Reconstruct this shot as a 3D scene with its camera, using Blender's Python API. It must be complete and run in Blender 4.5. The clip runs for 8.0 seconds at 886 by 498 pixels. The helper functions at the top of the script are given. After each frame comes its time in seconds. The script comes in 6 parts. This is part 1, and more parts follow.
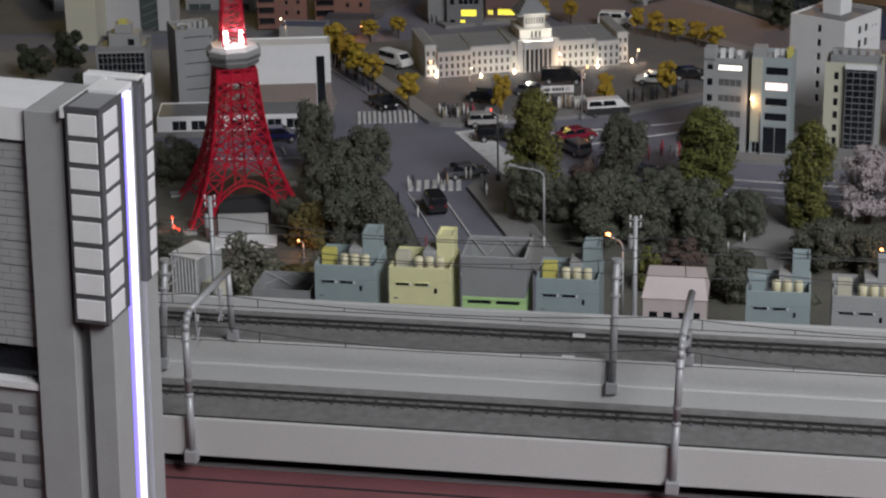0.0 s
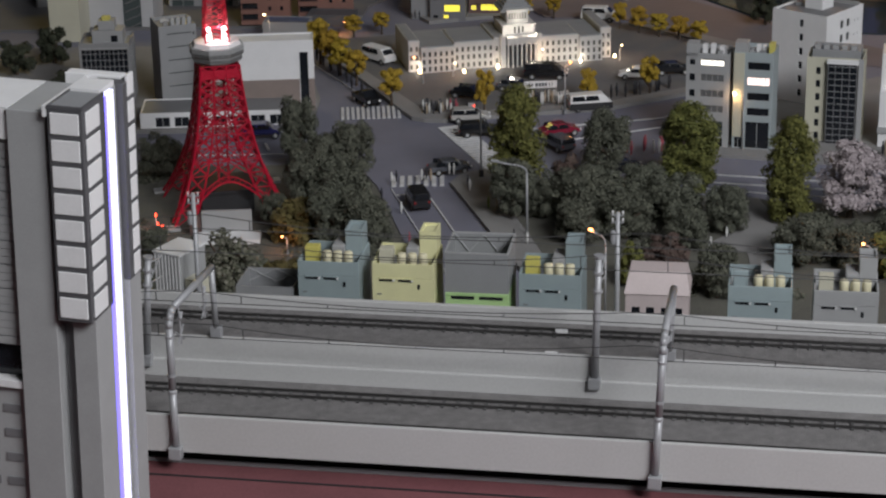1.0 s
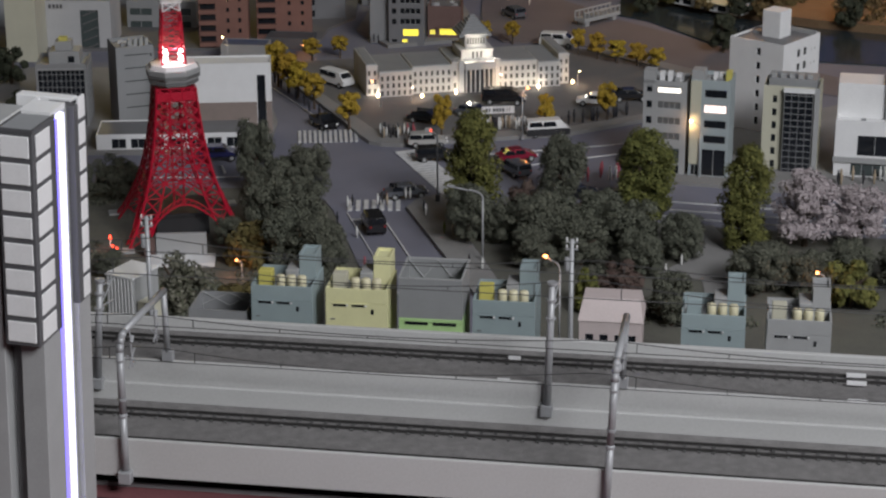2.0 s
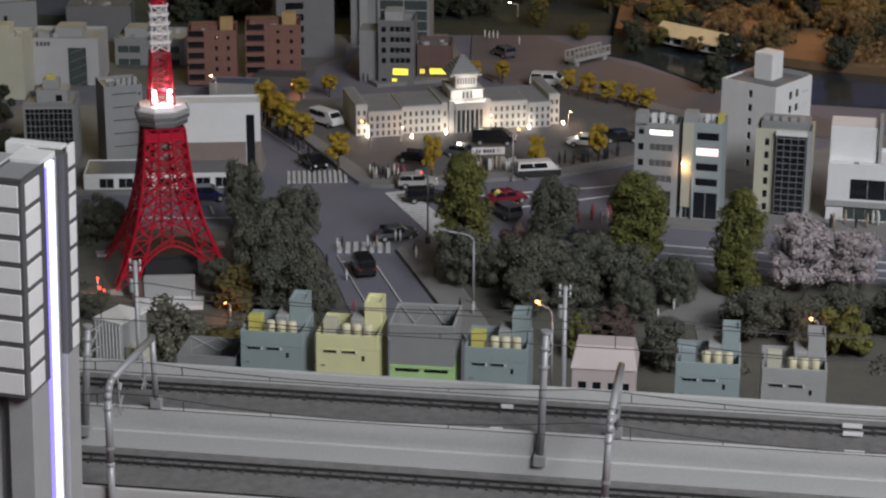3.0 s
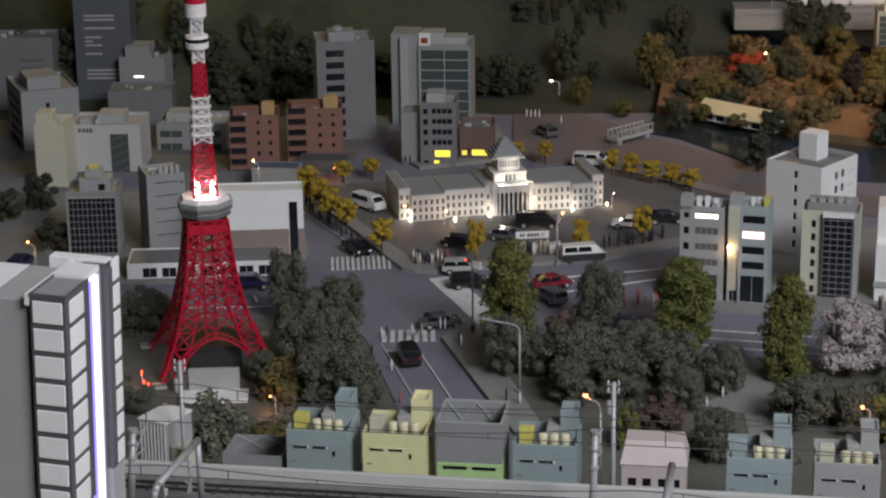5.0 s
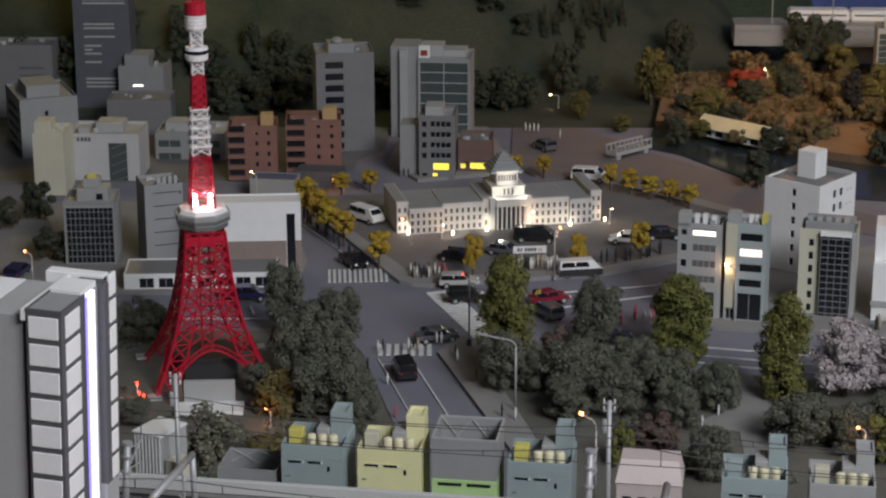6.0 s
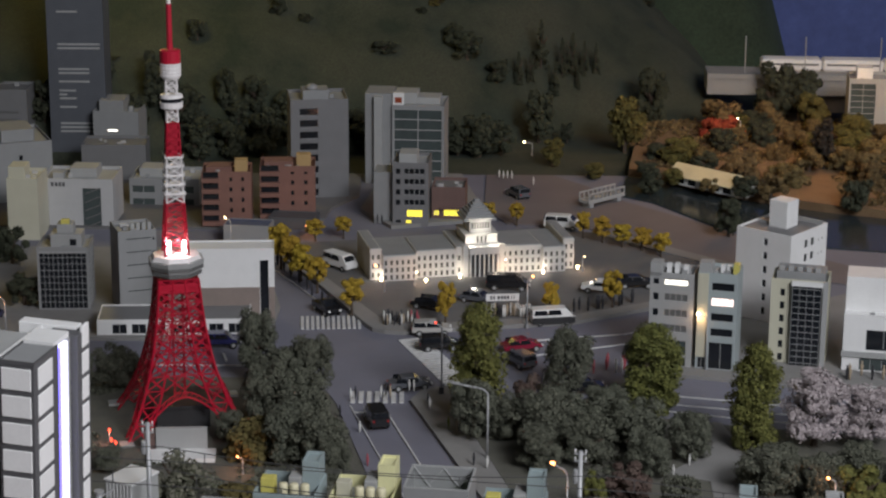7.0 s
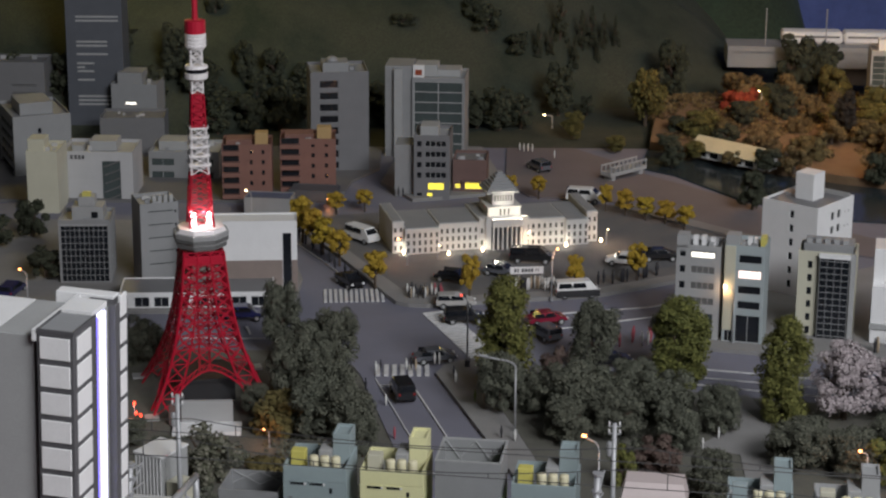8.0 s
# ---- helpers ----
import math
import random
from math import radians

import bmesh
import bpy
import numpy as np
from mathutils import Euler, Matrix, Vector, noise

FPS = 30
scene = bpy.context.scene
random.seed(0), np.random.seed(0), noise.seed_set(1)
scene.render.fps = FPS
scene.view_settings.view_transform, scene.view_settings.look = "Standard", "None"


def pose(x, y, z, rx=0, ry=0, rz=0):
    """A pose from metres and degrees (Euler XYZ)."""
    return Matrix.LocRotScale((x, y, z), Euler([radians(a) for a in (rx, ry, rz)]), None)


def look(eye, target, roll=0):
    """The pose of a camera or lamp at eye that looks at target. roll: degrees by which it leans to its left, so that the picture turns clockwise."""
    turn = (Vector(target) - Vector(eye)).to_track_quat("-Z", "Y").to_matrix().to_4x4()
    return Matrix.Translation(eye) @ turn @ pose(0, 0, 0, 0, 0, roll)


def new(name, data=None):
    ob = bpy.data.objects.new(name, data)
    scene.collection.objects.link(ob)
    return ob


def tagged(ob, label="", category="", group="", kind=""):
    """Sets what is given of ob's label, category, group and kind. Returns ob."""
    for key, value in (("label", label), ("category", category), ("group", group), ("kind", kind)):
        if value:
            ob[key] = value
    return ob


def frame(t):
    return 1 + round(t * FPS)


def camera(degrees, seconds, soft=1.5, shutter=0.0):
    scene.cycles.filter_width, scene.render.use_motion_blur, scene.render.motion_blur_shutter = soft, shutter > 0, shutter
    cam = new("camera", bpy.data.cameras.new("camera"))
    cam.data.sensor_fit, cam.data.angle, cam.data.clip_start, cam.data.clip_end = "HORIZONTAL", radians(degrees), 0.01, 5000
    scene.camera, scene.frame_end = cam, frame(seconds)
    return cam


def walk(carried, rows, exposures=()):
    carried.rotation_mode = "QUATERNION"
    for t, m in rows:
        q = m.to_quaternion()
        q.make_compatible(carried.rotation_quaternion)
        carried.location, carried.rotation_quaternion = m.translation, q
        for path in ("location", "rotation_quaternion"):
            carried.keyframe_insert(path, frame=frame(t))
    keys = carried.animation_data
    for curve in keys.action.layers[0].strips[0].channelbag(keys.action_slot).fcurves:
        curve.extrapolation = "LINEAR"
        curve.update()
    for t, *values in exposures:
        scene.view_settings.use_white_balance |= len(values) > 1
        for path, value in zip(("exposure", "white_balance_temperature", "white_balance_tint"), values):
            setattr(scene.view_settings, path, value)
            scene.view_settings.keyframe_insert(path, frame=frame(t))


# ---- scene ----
cam = camera(23.2, 8.0, 2.3)
PATH = [
    (0, (0.03045, -0.27720, 0.60705), (-0.02371, 1.59610, -0.09139), -1.08),
    (0.5, (0.03074, -0.27778, 0.60753), (-0.01845, 1.59475, -0.09334), -0.99),
    (1, (0.03211, -0.27978, 0.60972), (-0.00854, 1.59174, -0.09441), -1.12),
    (1.5, (0.03456, -0.27946, 0.61078), (0.01130, 1.59310, -0.09135), -0.96),
    (1.7, (0.03725, -0.27890, 0.61055), (0.02367, 1.59594, -0.08573), -0.38),
    (2.8, (0.03199, -0.26422, 0.61059), (0.04457, 1.62346, -0.05009), -0.21),
    (3, (0.03163, -0.26029, 0.61425), (0.04190, 1.62879, -0.04247), 0.19),
    (3.5, (0.03018, -0.25133, 0.62274), (0.02485, 1.64414, -0.01536), -0.41),
    (4, (0.03020, -0.24707, 0.62497), (0.01854, 1.65412, 0.00422), -0.66),
    (4.5, (0.02872, -0.24112, 0.62844), (0.00485, 1.66222, 0.01465), -0.90),
    (4.7, (0.02892, -0.24253, 0.62966), (0.00246, 1.66323, 0.02354), -0.91),
    (5.8, (0.02841, -0.24015, 0.63588), (0.00086, 1.66804, 0.03753), -0.36),
    (6, (0.02884, -0.23966, 0.63619), (0.00355, 1.66971, 0.04148), -0.15),
    (6.5, (0.02834, -0.24212, 0.64107), (0.01465, 1.67275, 0.06393), 0.14),
    (7, (0.02966, -0.24381, 0.64258), (0.02835, 1.67705, 0.08555), 0.37),
    (7.5, (0.02554, -0.24276, 0.63890), (0.03379, 1.67812, 0.08197), 0.25),
    (8, (0.01327, -0.23229, 0.63521), (0.00603, 1.68237, 0.05729), 0.30),
]
walk(cam, [(t, look(eye, target, roll)) for t, eye, target, roll in PATH], [(0, -0.09), (1.7, -0.08), (3.5, -0.03), (5.8, 0.0), (8, 0.0)])

# ---- world, lights, exposure ----
world = bpy.data.worlds.new("world")
scene.world = world
world.use_nodes = True
world.node_tree.nodes["Background"].inputs[0].default_value = (0.55, 0.6, 0.75, 1)
world.node_tree.nodes["Background"].inputs[1].default_value = 0.05


def lamp(name, kind, m, power, color, size=0.1, size_y=None):
    d = bpy.data.lights.new(name, kind)
    d.energy, d.color = power, color
    if kind == "AREA":
        d.shape, d.size, d.size_y = "RECTANGLE", size, size_y or size
    else:
        d.shadow_soft_size = size
    ob = new(name, d)
    ob.matrix_world = m
    return ob


# dimmed ceiling light of the exhibition hall, over the visitors and the layout
lamp("hall_light", "AREA", look((1.55, 0.45, 2.2), (0.35, 1.15, 0)), 13.5, (0.93, 0.95, 1.0), 1.6, 1.0)
lamp("front_light", "AREA", look((1.15, -0.75, 1.6), (0.32, 1.0, 0.05)), 60, (0.95, 0.96, 1.0), 1.0, 0.6)


# ---- materials ----
def node(t, kind, **sets):
    n = t.nodes.new(kind)
    for k, v in sets.items():
        n.inputs[k].default_value = v
    return n


def mat(name, color, rough=0.6, vary=0.12, grain=900.0, patch=60.0, bump=0.15, metal=0.0, each=0.0, coat=0.0, tint=None):
    """Painted or flocked model surface: fine grain, larger patches, small relief; each: spread between pieces."""
    m = bpy.data.materials.new(name)
    m.use_nodes = True
    t = m.node_tree
    b = t.nodes["Principled BSDF"]
    co = t.nodes.new("ShaderNodeTexCoord")
    n1 = node(t, "ShaderNodeTexNoise", Scale=grain, Detail=4.0, Roughness=0.65)
    n2 = node(t, "ShaderNodeTexNoise", Scale=patch, Detail=5.0, Roughness=0.6)
    t.links.new(co.outputs["Object"], n1.inputs["Vector"])
    t.links.new(co.outputs["Object"], n2.inputs["Vector"])
    mix = t.nodes.new("ShaderNodeMath")
    mix.operation = "ADD"
    t.links.new(n1.outputs["Fac"], mix.inputs[0])
    t.links.new(n2.outputs["Fac"], mix.inputs[1])
    ramp = t.nodes.new("ShaderNodeMapRange")
    ramp.inputs["From Min"].default_value, ramp.inputs["From Max"].default_value = 0.7, 1.3
    ramp.inputs["To Min"].default_value, ramp.inputs["To Max"].default_value = 1 - vary, 1 + vary
    t.links.new(mix.outputs[0], ramp.inputs["Value"])
    last = ramp.outputs[0]
    if each:
        info = t.nodes.new("ShaderNodeObjectInfo")
        r2 = t.nodes.new("ShaderNodeMapRange")
        r2.inputs["To Min"].default_value, r2.inputs["To Max"].default_value = 1 - each, 1 + each
        t.links.new(info.outputs["Random"], r2.inputs["Value"])
        mul = t.nodes.new("ShaderNodeMath")
        mul.operation = "MULTIPLY"
        t.links.new(last, mul.inputs[0])
        t.links.new(r2.outputs[0], mul.inputs[1])
        last = mul.outputs[0]
    base = t.nodes.new("ShaderNodeMix")
    base.data_type = "RGBA"
    base.inputs["A"].default_value = (*color, 1)
    base.inputs["B"].default_value = (*(tint or color), 1)
    t.links.new(n2.outputs["Fac"], base.inputs["Factor"])
    hsv = t.nodes.new("ShaderNodeHueSaturation")
    t.links.new(base.outputs["Result"], hsv.inputs["Color"])
    t.links.new(last, hsv.inputs["Value"])
    t.links.new(hsv.outputs[0], b.inputs["Base Color"])
    b.inputs["Roughness"].default_value, b.inputs["Metallic"].default_value = rough, metal
    b.inputs["Coat Weight"].default_value = coat
    if bump:
        bp = node(t, "ShaderNodeBump", Strength=bump, Distance=0.0006)
        t.links.new(n1.outputs["Fac"], bp.inputs["Height"])
        t.links.new(bp.outputs[0], b.inputs["Normal"])
    return m


def leafy(name, dark, light, grain=260.0):
    """Foam foliage: colour varies clump by clump."""
    m = mat(name, dark, 0.9, 0.35, 1500, grain, 0.5, tint=light)
    t = m.node_tree
    geo = t.nodes.new("ShaderNodeNewGeometry")
    hsv = next(n for n in t.nodes if n.type == "HUE_SAT")
    base = next(n for n in t.nodes if n.type == "MIX")
    t.links.new(geo.outputs["Random Per Island"], base.inputs["Factor"])
    info = t.nodes.new("ShaderNodeObjectInfo")
    spread = t.nodes.new("ShaderNodeMapRange")
    spread.inputs["To Min"].default_value, spread.inputs["To Max"].default_value = 0.494, 0.512
    t.links.new(info.outputs["Random"], spread.inputs["Value"])
    t.links.new(spread.outputs[0], hsv.inputs["Hue"])
    return m


def glow(name, color, strength):
    m = bpy.data.materials.new(name)
    m.use_nodes = True
    b = m.node_tree.nodes["Principled BSDF"]
    b.inputs["Base Color"].default_value = (*color, 1)
    b.inputs["Emission Color"].default_value = (*color, 1)
    b.inputs["Emission Strength"].default_value = strength
    return m


M = {
    "bluetile": mat("blue_roof", (0.07, 0.09, 0.16), 0.6, 0.2),
    "stone": mat("pale_stone", (0.47, 0.465, 0.45), 0.7, 0.08),
    "pane_stone": mat("shaded_pane", (0.05, 0.047, 0.042), 0.5, 0.1, bump=0),
    "tank_roof": mat("ochre_roof_box", (0.40, 0.27, 0.12), 0.6, 0.1),
    "hill_dark": mat("hill_dark", (0.025, 0.04, 0.022), 0.95, 0.4, 200, 12, 0.6),
    "teal_grey": mat("teal_grey", (0.32, 0.365, 0.375), 0.55, 0.07),
    # white plastic darkened to stand for weaker light far back; also on roof units
    "white_dim": mat("dimmed_white_plastic", (0.42, 0.42, 0.425), 0.55, 0.07),
    "slate": mat("slate_blue", (0.085, 0.092, 0.108), 0.5, 0.1),
    "white": mat("white_plastic", (0.72, 0.72, 0.72), 0.5, 0.06),
    "parapet": mat("parapet_paint", (0.50, 0.50, 0.49), 0.6, 0.08, 700, 22, 0.1, tint=(0.44, 0.44, 0.435)),
    "ballast": mat("ballast", (0.175, 0.168, 0.165), 0.95, 0.3, 1600, 160, 1.0),
    "rail": mat("rail_steel", (0.085, 0.082, 0.08), 0.45, 0.2, 800, 60, 0.1, metal=0.7),
    "sleeper": mat("sleeper", (0.095, 0.093, 0.092), 0.85, 0.3, each=0.4),
    "mast": mat("mast_grey", (0.33, 0.335, 0.345), 0.38, 0.08, metal=0.15),
    "wire": mat("wire", (0.06, 0.06, 0.06), 0.5, 0.1, bump=0),
    "maroon": mat("maroon_carpet", (0.165, 0.058, 0.064), 0.85, 0.25, 800, 20, 0.4),
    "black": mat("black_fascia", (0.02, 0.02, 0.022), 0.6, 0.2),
    "asphalt": mat("asphalt", (0.165, 0.165, 0.205), 0.85, 0.12, 900, 14, 0.25),
    "asphalt_old": mat("asphalt_warm", (0.15, 0.13, 0.135), 0.85, 0.15, 900, 14, 0.25),
    "pave": mat("pavement", (0.22, 0.215, 0.21), 0.85, 0.12, 700, 30, 0.2),
    "plaza": mat("plaza_grey", (0.125, 0.123, 0.125), 0.85, 0.15, 800, 25, 0.25),
    "paint": mat("road_paint", (0.55, 0.55, 0.55), 0.7, 0.2, 700, 120, 0.1),
    "earth": mat("park_ground", (0.14, 0.135, 0.12), 0.95, 0.35, 900, 40, 0.6, tint=(0.075, 0.075, 0.055)),
    "turf": mat("turf", (0.06, 0.07, 0.025), 0.95, 0.5, 1500, 60, 0.8, tint=(0.10, 0.08, 0.03)),
    "hill": mat("hill_flock", (0.058, 0.064, 0.043), 0.95, 0.55, 500, 9, 1.0, tint=(0.014, 0.021, 0.014)),
    "grey": mat("grey_plastic", (0.33, 0.335, 0.335), 0.55, 0.07),
    "grey_d": mat("dark_grey_plastic", (0.16, 0.16, 0.165), 0.55, 0.08),
    "grey_md": mat("slate_grey_plastic", (0.165, 0.165, 0.172), 0.55, 0.10),
    "grey_m": mat("mid_grey_plastic", (0.25, 0.255, 0.26), 0.55, 0.08),
    "cream": mat("cream_plastic", (0.50, 0.485, 0.385), 0.5, 0.06),
    "blue": mat("teal_plastic", (0.275, 0.335, 0.345), 0.5, 0.06, each=0.06),
    "yellow": mat("pale_yellow_plastic", (0.68, 0.66, 0.38), 0.5, 0.06),
    "ochre": mat("ochre_plastic", (0.55, 0.50, 0.13), 0.5, 0.08),
    "tank": mat("tank_cream", (0.62, 0.58, 0.40), 0.5, 0.06),
    "green": mat("pale_green_plastic", (0.42, 0.62, 0.28), 0.5, 0.06),
    "pink": mat("pale_pink_plastic", (0.50, 0.43, 0.42), 0.55, 0.07),
    "brick": mat("brick_red", (0.19, 0.095, 0.075), 0.75, 0.15, 900, 70),
    "brown": mat("brown_panel", (0.14, 0.085, 0.075), 0.6, 0.15),
    "tan": mat("tan_panel", (0.23, 0.185, 0.165), 0.6, 0.1),
    "tower_red": mat("tower_red", (0.42, 0.010, 0.032), 0.4, 0.1, 500, 40, 0.05),
    "tower_white": mat("tower_white", (0.75, 0.72, 0.72), 0.45, 0.06),
    "glass": mat("dark_glass", (0.012, 0.014, 0.018), 0.12, 0.2, bump=0),
    "glass_g": mat("grey_glass", (0.06, 0.075, 0.075), 0.2, 0.2, bump=0),
    "pane_grey": mat("grey_blind", (0.13, 0.13, 0.13), 0.4, 0.1, bump=0),
    "panel_white": mat("sign_panel", (0.74, 0.74, 0.74), 0.45, 0.05, each=0.03),
    "charcoal": mat("charcoal", (0.085, 0.085, 0.09), 0.55, 0.1),
    "trunk": mat("trunk", (0.07, 0.05, 0.035), 0.9, 0.3),
    "tan_roof": mat("tan_roof", (0.62, 0.55, 0.36), 0.7, 0.1, 500, 50),
    "tyre": mat("tyre", (0.015, 0.015, 0.015), 0.8, 0.1, bump=0),
    "lit_white": glow("lit_white", (1.0, 0.93, 0.82), 2.2),
    "lit_pink": glow("lit_pink", (1.0, 0.78, 0.72), 1.6),
    "lit_yellow": glow("lit_yellow", (0.95, 0.8, 0.08), 1.1),
    "lit_lamp": glow("lit_lamp", (1.0, 0.72, 0.4), 14),
    "lit_orange": glow("lit_orange", (1.0, 0.33, 0.1), 9),
    "lit_red": glow("lit_red", (1.0, 0.07, 0.03), 3),
    "led": glow("led_strip", (0.78, 0.78, 1.0), 1.3),
    "led_core": glow("led_edge", (0.22, 0.18, 1.0), 1.6),
    "bulb": glow("tower_bulb", (1.0, 0.86, 0.84), 12),
    "dark": leafy("leaf_dark", (0.055, 0.060, 0.044), (0.14, 0.143, 0.105)),
    "olive": leafy("leaf_olive", (0.068, 0.074, 0.016), (0.165, 0.162, 0.040)),
    "yel": leafy("leaf_yellowish", (0.08, 0.062, 0.016), (0.14, 0.11, 0.04)),
    "lite": leafy("leaf_blossom", (0.06, 0.062, 0.035), (0.20, 0.19, 0.15)),
    "pinkleaf": leafy("leaf_cherry", (0.34, 0.29, 0.30), (0.50, 0.44, 0.45)),
    "red": leafy("leaf_reddish", (0.075, 0.045, 0.036), (0.10, 0.075, 0.06)),
    "gold": leafy("leaf_ginkgo", (0.26, 0.165, 0.014), (0.46, 0.31, 0.035)),
    "far": leafy("leaf_far", (0.025, 0.030, 0.017), (0.055, 0.06, 0.035)),
    "fargold": leafy("leaf_far_olive", (0.07, 0.06, 0.012), (0.13, 0.11, 0.03)),
    "orange": leafy("leaf_autumn", (0.085, 0.058, 0.024), (0.18, 0.125, 0.05)),
    "redt": leafy("leaf_maple", (0.22, 0.025, 0.012), (0.34, 0.06, 0.025)),
    "cyp": leafy("leaf_cypress", (0.018, 0.016, 0.013), (0.04, 0.034, 0.028)),
}


# ---- mesh tools ----
def box(bm, x0, x1, y0, y1, z0, z1, bevel=0.0):
    v = [bm.verts.new((x, y, z)) for z in (z0, z1) for y in (y0, y1) for x in (x0, x1)]
    fs = [bm.faces.new([v[i] for i in q]) for q in
          ((0, 2, 3, 1), (4, 5, 7, 6), (0, 1, 5, 4), (2, 6, 7, 3), (0, 4, 6, 2), (1, 3, 7, 5))]
    if bevel:
        es = list({e for f in fs for e in f.edges})
        bmesh.ops.bevel(bm, geom=es, offset=bevel, segments=1, affect="EDGES")
    return v


def bar(bm, a, b, r, n=4, r2=None):
    """A straight rod from a to b."""
    a, b = Vector(a), Vector(b)
    q = (b - a).to_track_quat("Z", "Y")
    rings = []
    for p, rr in ((a, r), (b, r if r2 is None else r2)):
        rings.append([bm.verts.new(p + q @ Vector((rr * math.cos(2 * math.pi * (i + .5) / n), rr * math.sin(2 * math.pi * (i + .5) / n), 0))) for i in range(n)])
    for i in range(n):
        j = (i + 1) % n
        bm.faces.new((rings[0][i], rings[0][j], rings[1][j], rings[1][i]))
    bm.faces.new(rings[0][::-1])
    bm.faces.new(rings[1])


def lathe(bm, cx, cy, prof, n=12, turn=0.0):
    """A closed body of revolution from (radius, z) pairs."""
    rings = []
    for r, z in prof:
        rings.append([bm.verts.new((cx + r * math.cos(2 * math.pi * i / n + turn), cy + r * math.sin(2 * math.pi * i / n + turn), z)) for i in range(n)])
    for a, b in zip(rings, rings[1:]):
        for i in range(n):
            j = (i + 1) % n
            bm.faces.new((a[i], a[j], b[j], b[i]))
    bm.faces.new(rings[0][::-1])
    bm.faces.new(rings[-1])


def slab(bm, pts, z0, z1):
    """A flat slab over a polygon."""
    a = [bm.verts.new((x, y, z0)) for x, y in pts]
    b = [bm.verts.new((x, y, z1)) for x, y in pts]
    n = len(pts)
    for i in range(n):
        bm.faces.new((a[i], a[(i + 1) % n], b[(i + 1) % n], b[i]))
    bm.faces.new(a[::-1])
    bm.faces.new(b)


def finish(bm, name, material, smooth=False):
    bmesh.ops.recalc_face_normals(bm, faces=bm.faces)
    me = bpy.data.meshes.new(name)
    bm.to_mesh(me)
    bm.free()
    me.materials.append(M[material])
    if smooth:
        me.shade_smooth()
    return me


def part(name, bm, material, parent, label="", smooth=False):
    ob = new(name, finish(bm, name, material, smooth) if isinstance(bm, bmesh.types.BMesh) else bm)
    ob.parent = parent
    if label:
        tagged(ob, label)
    return ob


def solid(name, bm, material, label, category, kind="", m=None, smooth=False):
    ob = tagged(new(name, finish(bm, name, material, smooth)), label, category, kind=kind)
    if m is not None:
        ob.matrix_world = m
    return ob


def thing(name, m, label, category, group=""):
    ob = tagged(new(name), label, category, group)
    ob.empty_display_size = 0.01
    ob.matrix_world = m
    return ob


def boxes(name, items, material, parent, label="", bevel=0.0):
    bm = bmesh.new()
    for it in items:
        box(bm, *it, bevel)
    return part(name, bm, material, parent, label)


PANES = {}


def pane_mesh(w, h, material, bars):
    key = (round(w, 4), round(h, 4), material, bars)
    if key not in PANES:
        bm = bmesh.new()
        box(bm, 0, w, 0, 0.0006, 0, h)
        PANES[key] = finish(bm, "window", material)
    return PANES[key]


def frame_mesh(w, h, nx, nz, t, material):
    key = (round(w, 4), round(h, 4), nx, nz, material)
    if key not in PANES:
        bm = bmesh.new()
        for i in range(nx + 1):
            x = i * (w - t) / nx
            box(bm, x, x + t, -0.0005, 0.0, 0, h)
        for i in range(nz + 1):
            z = i * (h - t) / nz
            box(bm, 0, w, -0.0006, -0.0001, z, z + t)
        PANES[key] = finish(bm, "frame", material)
    return PANES[key]


